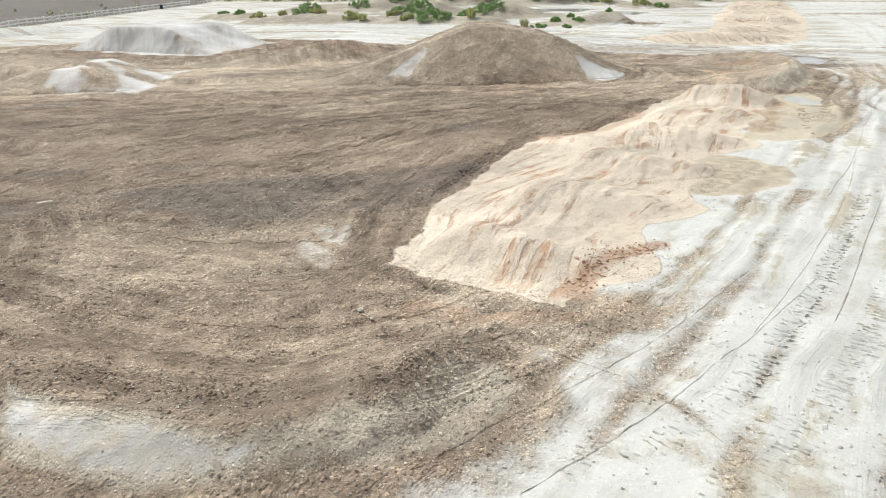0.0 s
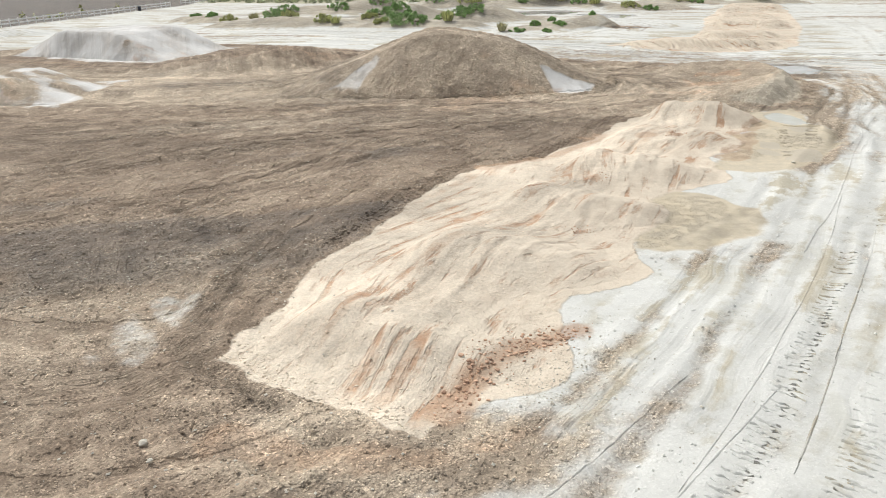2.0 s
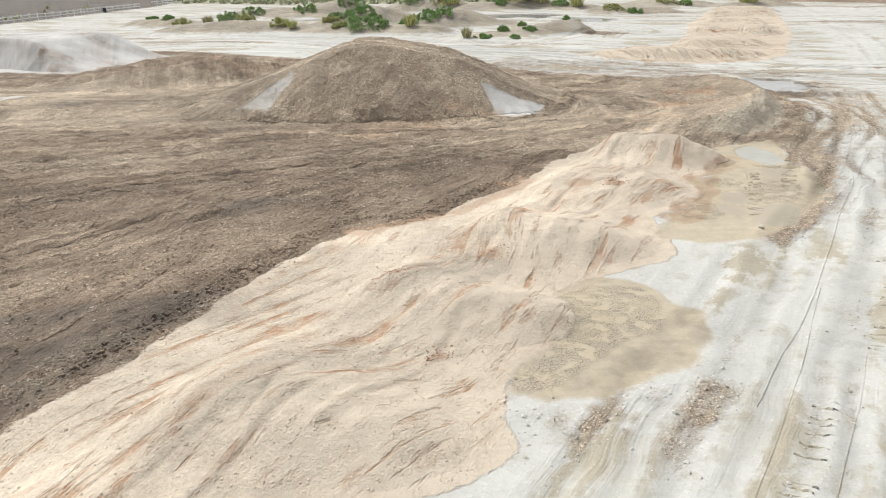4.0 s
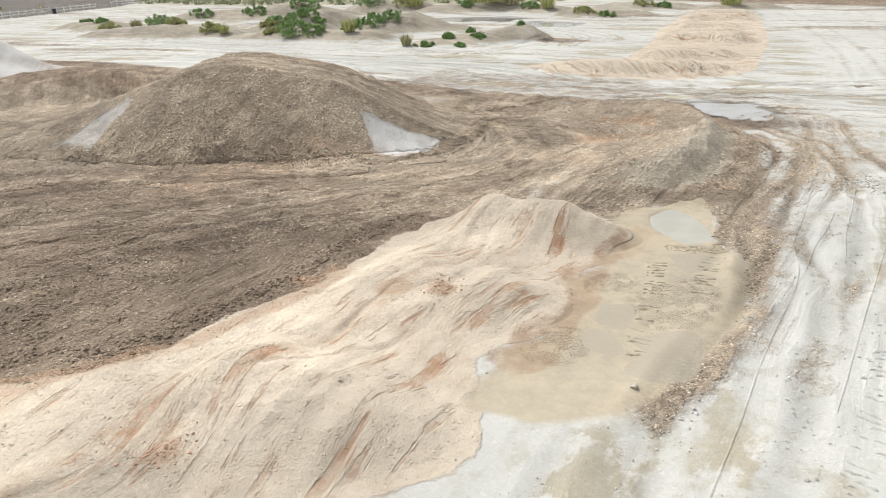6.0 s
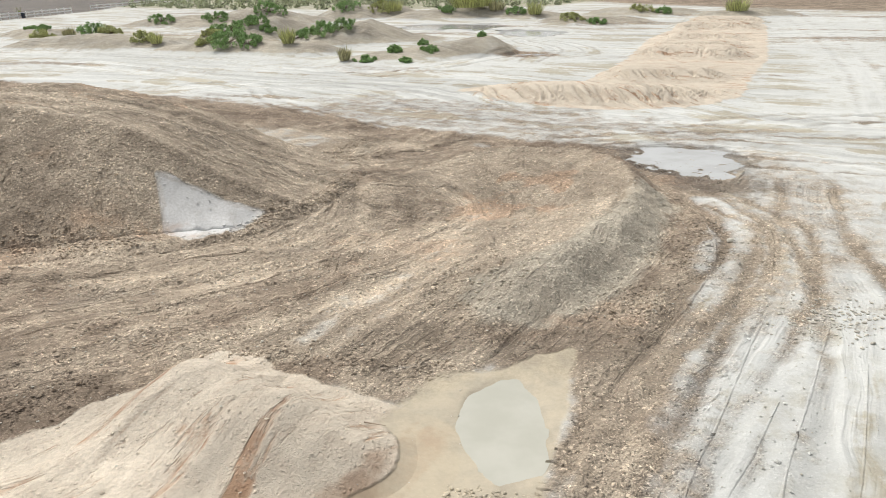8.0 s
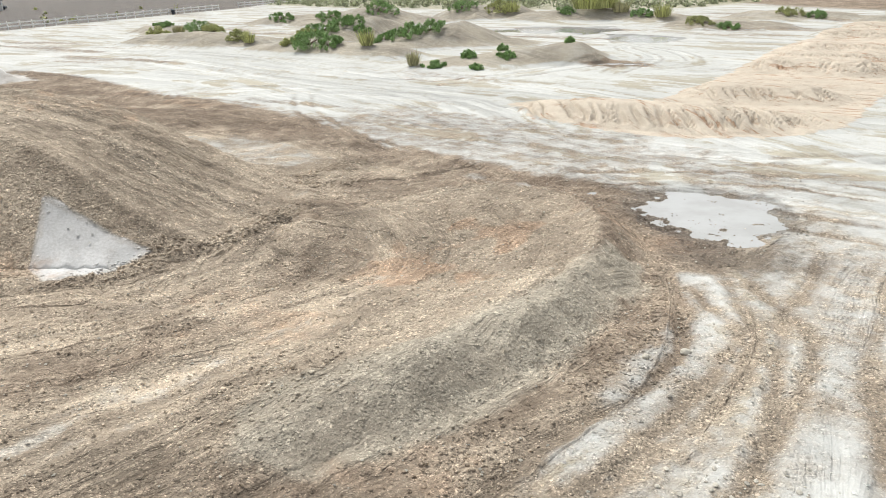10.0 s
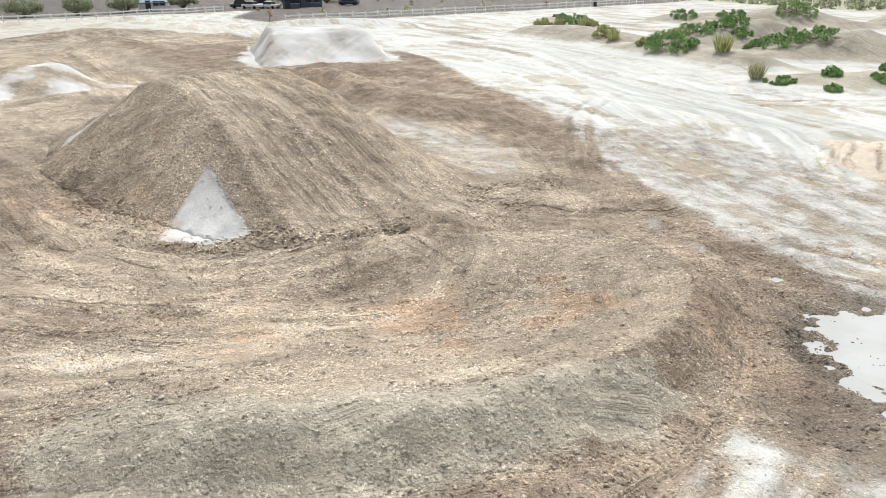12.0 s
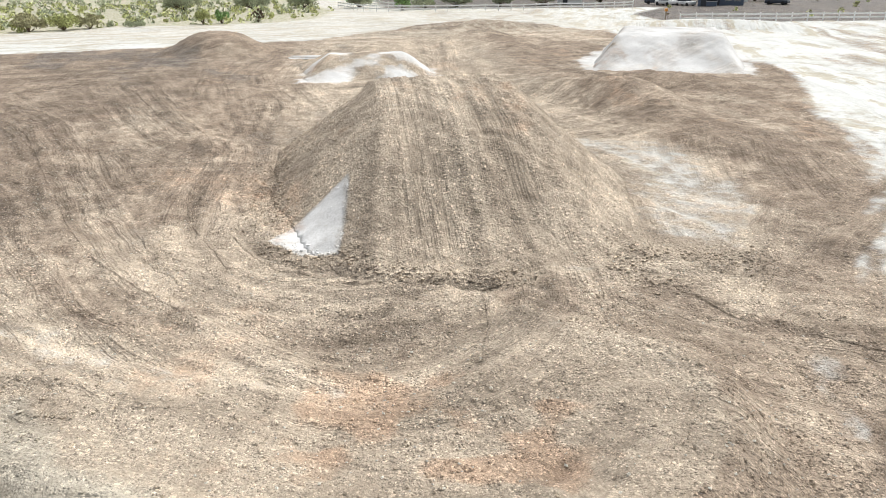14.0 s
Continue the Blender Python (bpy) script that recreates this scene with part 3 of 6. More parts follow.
def soil(X, Y):
    """What the ground is made of: masks from 0 to 1, and tone from about -1 to 1."""
    m = {}
    u, v = roll_uv(X, Y)
    wob = 0.35 * fbm(X * 0.5, Y * 0.5, 3, 3)
    L = np.interp(u, SAND_U, SAND_L)
    sd = np.minimum(np.minimum(v - L, sand_half(u) + 0.6 - v), np.minimum(u + 2.4, 26.6 - u))
    m["sand"] = np.maximum(np.clip(0.5 + (sd + wob * 0.6) / 0.8, 0, 1), area(X, Y, SAND_FAR, 1.2))
    br = area(X + wob, Y + wob, BROWN, 1.1)
    br = np.maximum(br, area(X, Y, BANK, 1.2))
    br = np.maximum(br, 0.8 * area(X, Y, FIELD, 5))
    near_far = step(54, 76, Y)
    patch = np.where(Y > 58, fbm(X * 0.05, Y * 0.28 + X * 0.1, 21, 4) * 1.1, fbm(X * 0.13, Y * 0.22, 22, 4))
    m["brown"] = np.clip(np.maximum(br, (0.22 + 0.22 * near_far) * step(0.1, 0.9, patch) + 0.12 * (1 - near_far) * step(-0.1, 0.7, patch) + 0.13 * near_far) - 0.5 * area(X, Y, TRI, 0.3), 0, 1)
    m["brown"] = np.maximum(m["brown"], 0.47 * np.maximum(np.maximum(area(X + 2 * wob, Y + wob, DUST, 2.2), area(X + 3 * wob, Y + 3 * wob, [(7, 68), (13, 60.5), (20, 57.5), (28, 55), (34, 59), (27, 67), (14, 75)], 2.5)), 0.7 * area(X + 2 * wob, Y + wob, DUST_2, 1.2)))
    margin = area(X + wob, Y + wob, [(19.9, 36.6), (20.3, 38), (20.6, 40.4), (23.4, 41.8), (22.6, 39), (20.9, 35.5), (19.3, 32), (17.4, 29.8), (15.8, 28.8), (15.4, 29.4), (17.2, 31), (18.9, 32.6), (20, 34.9)], 0.5)
    margin = np.maximum(margin, area(X + wob, Y + wob, [(16.6, 38.8), (18.0, 39.0), (19.2, 39.9), (20.4, 41.2), (18.6, 41), (16.6, 40.2)], 0.4))
    dusty = np.maximum(area(X + 2 * wob, Y + wob, DUST, 2.2), 0.8 * area(X + 2 * wob, Y + wob, DUST_2, 1.2))
    m["calm"] = margin
    m["brown"] = np.maximum(m["brown"], np.maximum(0.8 * margin, 0.5 * dusty))
    d, _, _ = along(X + wob, Y + wob, [(18.4, 31.4), (20.4, 35.2), (22.3, 38.8), (24.6, 42.8)])
    m["brown"] = np.maximum(m["brown"], 0.4 * step(1.25, 0.5, d))
    dry = np.maximum(1.15 * area(X + 2 * wob, Y + 2 * wob, DRY_1, 1.2), 0.25 * area(X + 2 * wob, Y + 2 * wob, DRY_2, 3.0))
    dry = np.maximum(dry, 0.8 * area(X + wob, Y + wob, [(-0.6, 12.6), (2, 12.2), (5.4, 13.2), (5.6, 14.8), (3, 15.2), (-0.4, 16)], 0.9))
    dry = np.maximum(dry, 0.3 * area(X, Y + wob, [(-4, 36), (4, 37.5), (13, 42), (14, 46), (-4, 46.5), (-30, 46), (-50, 44), (-46, 30)], 4.0))
    k = (X > 12) & (X < 28) & (Y > 40) & (Y < 60)
    if k.any():
        d, s, side = along(X[k], Y[k], BERM_2)
        lip = (side < 0) * step(3.0, 0.6, d + 1.5 * wob[k]) * step(4, 8, s)
        dry[k] = np.maximum(dry[k], 1.2 * lip)
        m["brown"][k] -= 0.22 * lip
    dry = np.maximum(dry, 0.8 * area(X + wob, Y + wob, [(-2, 58.6), (4, 60), (13, 57.6), (14.6, 60), (10, 64.4), (0, 65)], 1.0))
    flat = area(X + wob, Y + wob, [(-1, 59.4), (4, 60.4), (12.6, 58.4), (13.6, 60.4), (9.6, 64.2), (0, 64.6)], 0.8)
    m["brown"] = m["brown"] - 0.42 * flat
    m["brown"] = np.maximum(m["brown"], 0.9 * area(X + wob, Y + wob, [(21.6, 87.6), (23, 90.6), (26, 90.2), (27.4, 88.4), (25, 86.6)], 0.8))
    dry = np.maximum(dry, np.maximum(0.75 * margin, 0.9 * dusty))
    m["dry"] = np.clip(dry + 0.3 * fbm(X * 0.12, Y * 0.2, 29, 3), 0, 1)
    m["grey"] = np.maximum(area(X + wob, Y, GREY_1, 0.5), area(X + wob, Y, GREY_2, 0.5))
    ash = np.maximum(area(X, Y, ASH_1, 0.25), 0.55 * area(X + wob, Y, ASH_2, 0.35))
    mottle = np.clip(0.62 + 0.55 * fbm(X * 0.5, Y * 0.5, 66, 4), 0, 1)
    ash = np.maximum(ash, mottle * area(X + wob, Y + wob, [(-19.6, 46.8), (-19.6, 58.2), (-25.5, 57.5), (-26.5, 47.5)], 0.6))
    ash = np.maximum(ash, (0.35 + 0.65 * mottle) * area(X + wob, Y + wob, [(-21.9, 67.6), (-16.8, 79), (-32, 87), (-38, 76), (-28, 70)], 1.0))
    m["grey"] = np.maximum(m["grey"], 0.2 * area(X, Y, [(-42, 126), (-28, 108), (-10, 97), (4, 88.5), (13, 83.6), (24, 89), (20, 98), (34, 118), (66, 126), (60, 142), (-26, 150)], 3.0))
    face = area(X + 0.4 * wob, Y + 0.4 * wob, PALE_FACE, 0.25)
    m["grey"] = np.maximum(m["grey"], 0.85 * face)
    m["calm"] = np.maximum(m["calm"], np.maximum(face, 0.6 * np.minimum(m["grey"], 1)))
    ash = np.maximum(ash, 0.58 * area(X + 0.4 * wob, Y + 0.4 * wob, [(-7.5, 10.7), (-6.3, 10.1), (-5.3, 9.6), (-4.3, 9.2), (-3.2, 9.0), (-2.5, 8.8), (-3.0, 8.5), (-3.8, 8.4), (-4.5, 8.25), (-5.5, 8.5), (-6.5, 9.2), (-7.3, 9.9)], 0.3))
    ash = np.where(Y > 84, np.minimum(ash, 1.0), ash)
    m["ash"] = ash
    m["brown"] = m["brown"] * (1 - 0.85 * ash)
    deck = area(X + 0.4 * wob, Y + 0.4 * wob, [(8.2, 51.2), (8.4, 55.8), (1.0, 56.0), (1.0, 51.0)], 0.35)
    m["dry"] = np.maximum(m["dry"], 0.9 * deck)
    m["dry"] = np.maximum(m["dry"], 0.8 * area(X + 2 * wob, Y + 2 * wob, [(14.6, 50), (14.8, 55.5), (10, 55.2), (10, 50.6)], 1.2))
    m["dry"] = np.maximum(m["dry"], 0.8 * area(X + 2 * wob, Y + 2 * wob, [(12, 41), (18, 47), (18, 53), (24, 58), (10, 64), (-60, 64), (-60, 46), (6, 46.5)], 2.5))
    m["dry"] = np.maximum(m["dry"], 0.7 * step(-0.3, 0.6, fbm(X * 0.1, Y * 0.3, 37, 4)) * step(2.0, 4.0, along(X, Y, [(-20, 60.5), (-14, 62.9), (-8.6, 66.1), (-3, 66.8), (2.5, 67.2)])[0]) * area(X, Y, [(12, 61), (9, 68), (-5, 75), (-30, 84), (-60, 78), (-62, 56), (-40, 44), (-14, 44), (-12, 58)], 3.0))
    d, _, _ = along(X + wob, Y + wob, [(15.2, 41.2), (17.0, 44.4), (18.5, 47.0), (19.2, 48.8)])
    m["brown"] = m["brown"] - 0.12 * step(1.2, 0.4, d)
    m["dry"] = np.maximum(m["dry"], 1.2 * step(1.2, 0.4, d))
    m["brown"] = m["brown"] - 0.34 * area(X + 0.6 * wob, Y + 0.6 * wob, [(14.0, 55.0), (14.0, 56.1), (15.7, 56.2), (15.6, 55.1)], 0.25)
    for strip in ([(18.6, 59.5), (19.9, 59.4), (20.8, 58.4), (19.4, 58.5)], [(20.6, 58.5), (21.8, 58.6), (22.9, 57.8), (21.8, 57.6)], [(25.6, 60), (27.4, 57.6), (27.2, 59.2), (26.2, 61.6)]):
        m["brown"] = m["brown"] - 0.4 * area(X + 0.7 * wob, Y + 0.7 * wob, strip, 0.3)
    k = (X > 14) & (X < 31) & (Y > 44) & (Y < 62)
    if k.any():
        d, s_on, side = along(X[k], Y[k], smooth_line(BERM_2))
        out = (side > 0) * step(4.2, 3.0, d + wob[k]) * step(6, 9, s_on) * step(0.0, 0.2, d)
        m["dry"][k] = m["dry"][k] * (1 - 0.45 * out)
        m["dry"][k] = np.maximum(m["dry"][k], 1.3 * (side < 0) * step(3.6, 2.2, d + wob[k]) * step(5, 8, s_on))
    m["gravel"] = np.zeros(X.shape)
    k = (Y > 78) & (Y < 152) & (X > -50) & (X < 75)
    if k.any():
        g = np.zeros(int(k.sum()))
        for nm, _, _, fn, _, _ in MOUNDS:
            if nm == "gravel_mound":
                g = np.maximum(g, step(0.05, 0.5, fn(X[k], Y[k])))
        m["grey"][k] = np.maximum(m["grey"][k], 1.2 * g)
        m["gravel"][k] = g
    m["grey"] = np.maximum(m["grey"], 0.36 * step(66, 84, Y) * (0.5 + 0.5 * step(-0.3, 0.5, patch)) * (1 - m["sand"]))
    m["grey"] = np.maximum(m["grey"], 0.5 * step(-40, -56, X) * step(120, 80, Y))
    m["mud"] = np.maximum(area(X + wob, Y + wob, MUD_1, 0.45), area(X + wob, Y + wob, MUD_2, 0.5))
    m["mud"] = np.maximum(m["mud"], 1.3 * area(X + 0.7 * wob, Y + 0.7 * wob, OLIVE, 0.3))
    k = (X > -4) & (X < 22) & (Y > 12) & (Y < 44)
    if k.any():
        m["mud"][k] *= 1 - step(0.05, 0.22, rollers(X[k], Y[k]))
    m["silt"], m["plate"] = np.zeros(X.shape), np.zeros(X.shape)
    for pts in SILTS:
        m["silt"] = np.maximum(m["silt"], area(X + wob, Y + wob, pts, 0.14))
    for pts in PLATES:
        m["plate"] = np.maximum(m["plate"], area(X + 0.5 * wob, Y + 0.5 * wob, pts, 0.35))
    m["green"] = np.maximum(area(X, Y, SCRUB_1, 3.0), area(X, Y, SCRUB_2, 6.0))
    wet = np.maximum(0.3 * area(X + wob, Y + wob, DAMP, 0.6), 0.7 * area(X + wob, Y + wob, DAMP_2, 0.9))
    wet = np.maximum(wet, step(0.004, 0.05, pools(X, Y)))
    wet = np.maximum(wet, 0.5 * m["mud"] * (1 - np.minimum(1, 1.5 * m["plate"])) * step(29, 28, Y))
    m["wet"] = np.maximum(wet, (0.55 * step(0.25, 0.9, fbm(X * 0.10 + Y * 0.05, Y * 0.28 - X * 0.1, 23, 3)) + 0.35 * step(46, 38, Y) * step(13, 17, Y)) * br * (1 - m["sand"]) * step(40, 25, np.abs(Y - 34)))
    k = (X > 14) & (X < 31) & (Y > 44) & (Y < 62)
    if k.any():
        d, s, side = along(X[k], Y[k], BERM_2)
        m["wet"][k] = np.maximum(m["wet"][k], 0.15 * (side > 0) * step(2.6, 1.6, d + wob[k]) * step(8, 10, s) * step(0.0, 0.25, d))
    m["wet"] = np.maximum(m["wet"], 1.3 * area(X, Y, BANK, 1.2))
    m["dry"] = m["dry"] * (1 - area(X, Y, BANK, 1.2))
    d, s, _ = along(X, Y, [(14.2, 31.0), (15.2, 32.4), (15.8, 33.4), (15.8, 34.6), (16.7, 35.6), (17.4, 36.7), (18.0, 38.4)])
    blush = 0.75 * step(0.6, 0.25, d + wob)
    m["wet"] = np.maximum(m["wet"] * (1 - 0.8 * area(X + wob, Y + wob, OLIVE, 0.3)), 0.5 * blush)
    red = 0.6 * step(0.2, 0.8, fbm(v * 1.3 + 0.6 * np.sin(u * 0.5), u * 0.2, 47, 4)) * m["sand"] * step(40, 30, u)
    d, s, _ = along(X, Y, [(3.0, 14.7), (3.6, 15.8), (4.6, 16.9), (5.7, 17.5)])
    red = np.maximum(red, step(0.65, 0.1, d + 0.3 * wob))
    d, s, _ = along(X, Y, [(-0.5, 14.2), (0.8, 13.7), (2.6, 13.5), (4.5, 14.3)])
    red = np.maximum(red, 0.7 * step(0.6, 0.1, d + wob))
    for cx, cy, r in ((5.9, 26.6, 0.5), (8.2, 28.3, 0.45), (6.9, 23.3, 0.35), (9.3, 35.0, 0.6), (12.6, 33.3, 0.4), (11.5, 33.6, 0.5)):
        red = np.maximum(red, step(r * 1.3, r * 0.3, np.hypot(X - cx, Y - cy) + 0.4 * wob))
    d, s, _ = along(X, Y, [(4.6, 30.4), (7.4, 32.0), (9.0, 33.9), (10.0, 35.6)])
    red = np.maximum(red, 0.8 * step(0.5, 0.15, d + wob * 0.6))
    red = np.maximum(red, 0.9 * area(X, Y, [(18, 48), (22, 46.5), (24, 50), (23.4, 54), (20, 55), (18, 52)], 1.2) * step(-0.2, 0.6, fbm(X * 0.6, Y * 0.6, 53, 3)))
    red = np.maximum(red, 0.55 * step(0.25, 0.8, fbm(X * 0.22, Y * 0.34, 57, 4)) * br * step(38, 46, Y) + 0.45 * step(0.2, 0.8, fbm(X * 0.22, Y * 0.34, 57, 4)) * br * step(46, 38, Y))
    red = np.maximum(red, 0.4 * area(X, Y, SAND_FAR, 1.2) * step(-0.8, 0.3, fbm(X * 0.25, Y * 0.25, 59, 3)))
    m["red"] = np.maximum(red, 1.1 * blush) * (1 - area(X, Y, BANK, 1.2))
    tone = (0.35 * fbm(X * 0.09, Y * 0.16, 25, 3) + 0.35 * fbm(X * 0.5, Y * 0.8, 27, 3)) * (0.35 + 0.65 * br)
    tone = tone - 0.45 * m["gravel"] - 1.25 * area(X, Y, BANK, 1.2) + 0.3 * m["gravel"] * fbm(X * 0.6, Y * 0.6, 63, 3)
    rise = np.zeros(X.shape)
    rutted, polished = np.zeros(X.shape), np.zeros(X.shape)
    # the way that the surface was dragged: fa across it, fs along it
    fa, fs = X * 0.835 - Y * 0.55, X * 0.55 + Y * 0.835
    far = (Y > 62) | (X < -14)
    fa, fs = np.where(far, Y * 0.93 + X * 0.36, fa), np.where(far, X * 0.93 - Y * 0.36, fs)
    west = ((X < -12) & (Y < 62)) | ((X < 0) & (Y >= 58) & (Y < 80))
    fa, fs = np.where(west, X * 0.96 + Y * 0.28, fa), np.where(west, Y * 0.96 - X * 0.28, fs)
    top = (X > -9) & (X < 13.8) & (np.abs(Y - 53.5) < 2.7)
    flank = (X > -9) & (X < 12.8) & (Y > 47.3) & (Y < 60) & ~top
    fa, fs = np.where(top, Y, np.where(flank, np.where(Y > 56, Y + 0.32 * X, X * 0.6), fa)), np.where(top, X, np.where(flank, np.where(Y > 56, X, Y), fs))
    m["hold"] = np.where(flank & (Y < 52), 0.3, 1.0)
    on = np.where(top | flank, 9.0, 0.0)
    sandy = m["sand"] > 0.4
    near_sand = sandy & (Y < 45)
    fa, fs = np.where(near_sand, v + 0.45 * np.sin(u * 0.45) + 0.5 * fbm(u * 0.2, v * 0.3, 33, 2), fa), np.where(near_sand, u, fs)
    on = np.where(near_sand, 9.0, on)
    for pts, w, dep, tn, kind in TRACKS:
        xs, ys = [p[0] for p in pts], [p[1] for p in pts]
        pad = w * 2 + 0.6
        k = (X > min(xs) - pad) & (X < max(xs) + pad) & (Y > min(ys) - pad) & (Y < max(ys) + pad)
        if not k.any():
            continue
        x, y = X[k], Y[k]
        d, s, side = along(x, y, pts)
        sd = d * side + 0.12 * fbm(x * 0.6, y * 0.6, 71, 2)
        fade = step(0, 1.5, s) * step(0, 1.5, length(pts) - s)
        if kind == "grade":
            win = step(w * 1.25, w * 0.5, d)
            lines = fbm(sd * 1.5, s * 0.05, 73, 2) * 0.7 + fbm(sd * 4.5, s * 0.12, 75, 2) * 0.6
            tone[k] += tn * 0.6 * win * lines
            use = np.zeros(X.shape, bool)
            use[k] = (win > on[k]) & (win > 0.05)
            pick = use[k]
            fa[use], fs[use], on[use] = sd[pick] + 7 * len(pts), s[pick], win[pick]
            rise[k] += dep * win * (fbm(sd * 2.2, s * 0.07, 77, 2) + fbm(sd * 4.5, s * 0.12, 75, 2))
        else:
            if kind == "ruts":
                win = 0.6 * step(w + 0.7, w, d)
                use = np.zeros(X.shape, bool)
                use[k] = (win > on[k]) & (win > 0.05)
                pick = use[k]
                fa[use], fs[use], on[use] = sd[pick] + 7 * len(pts), s[pick], win[pick]
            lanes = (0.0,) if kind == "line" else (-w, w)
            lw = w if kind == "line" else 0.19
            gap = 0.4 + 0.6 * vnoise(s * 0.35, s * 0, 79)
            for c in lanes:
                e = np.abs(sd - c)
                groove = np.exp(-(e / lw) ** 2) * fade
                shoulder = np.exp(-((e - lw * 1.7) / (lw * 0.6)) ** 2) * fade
                # negative tone darkens the groove and lightens its shoulders; positive does the reverse
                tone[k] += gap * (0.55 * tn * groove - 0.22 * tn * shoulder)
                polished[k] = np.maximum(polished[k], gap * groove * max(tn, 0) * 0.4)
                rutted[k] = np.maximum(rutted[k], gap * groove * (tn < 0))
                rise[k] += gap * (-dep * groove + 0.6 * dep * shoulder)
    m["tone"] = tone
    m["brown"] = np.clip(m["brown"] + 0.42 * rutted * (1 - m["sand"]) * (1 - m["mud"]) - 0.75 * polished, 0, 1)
    m["dry"] = np.maximum(m["dry"], 0.9 * np.minimum(1, 1.4 * rutted) * (1 - np.clip(br, 0, 1)))
    m["red"] = np.maximum(m["red"], 0.9 * rutted * m["sand"])
    m["fa"], m["fs"] = fa, fs
    m["rise"] = rise
    return m


def pool_rim(cx, cy):
    x, y = np.array([cx]), np.array([cy])
    return float((base_level(x, y) + 0.05 * fbm(x * 0.16, y * 0.16, 13, 3))[0])


def lie(X, Y, m):
    """Level of the ground sheet without the mounds."""
    rough = m["brown"] * (1 - m["sand"])
    z = base_level(X, Y) + 0.05 * fbm(X * 0.16, Y * 0.16, 13, 3)
    z += m["rise"] * (1 - 0.7 * m["sand"])
    for (cx, cy), rx, ry, dep in POOLS:
        w = step(2.2, 1.2, np.hypot((X - cx) / rx, (Y - cy) / ry))
        z = z * (1 - w) + w * pool_rim(cx, cy)
    z -= pools(X, Y)
    z += (0.014 + 0.04 * rough) * fbm(X * 1.3, Y * 1.3, 15, 3) * (1 - 0.8 * m["mud"]) * (1 - 0.85 * step(0.03, 0.08, pools(X, Y)))
    z += (0.006 + 0.034 * rough) * fbm(X * 3.6, Y * 3.6, 19, 2) * (1 - 0.8 * m["mud"])
    z += 0.03 * rough * fbm(m["fa"] * 2.4, m["fs"] * 0.2, 35, 3)
    return z


def piled(X, Y):
    """Height of all mounds above the ground sheet."""
    out = np.zeros(X.shape)
    k = (X > -4) & (X < 22) & (Y > 12) & (Y < 44)
    if k.any():
        out[k] = np.maximum(out[k], rollers(X[k], Y[k]))
    for _, _, _, fn, (x0, y0, x1, y1), _ in MOUNDS:
        k = (X > x0) & (X < x1) & (Y > y0) & (Y < y1)
        if k.any():
            out[k] = np.maximum(out[k], fn(X[k], Y[k]))
    return out


def level(x, y):
    X, Y = np.array([x], float), np.array([y], float)
    return float((lie(X, Y, soil(X, Y)) + np.maximum(piled(X, Y), 0))[0])


# ---- materials ----


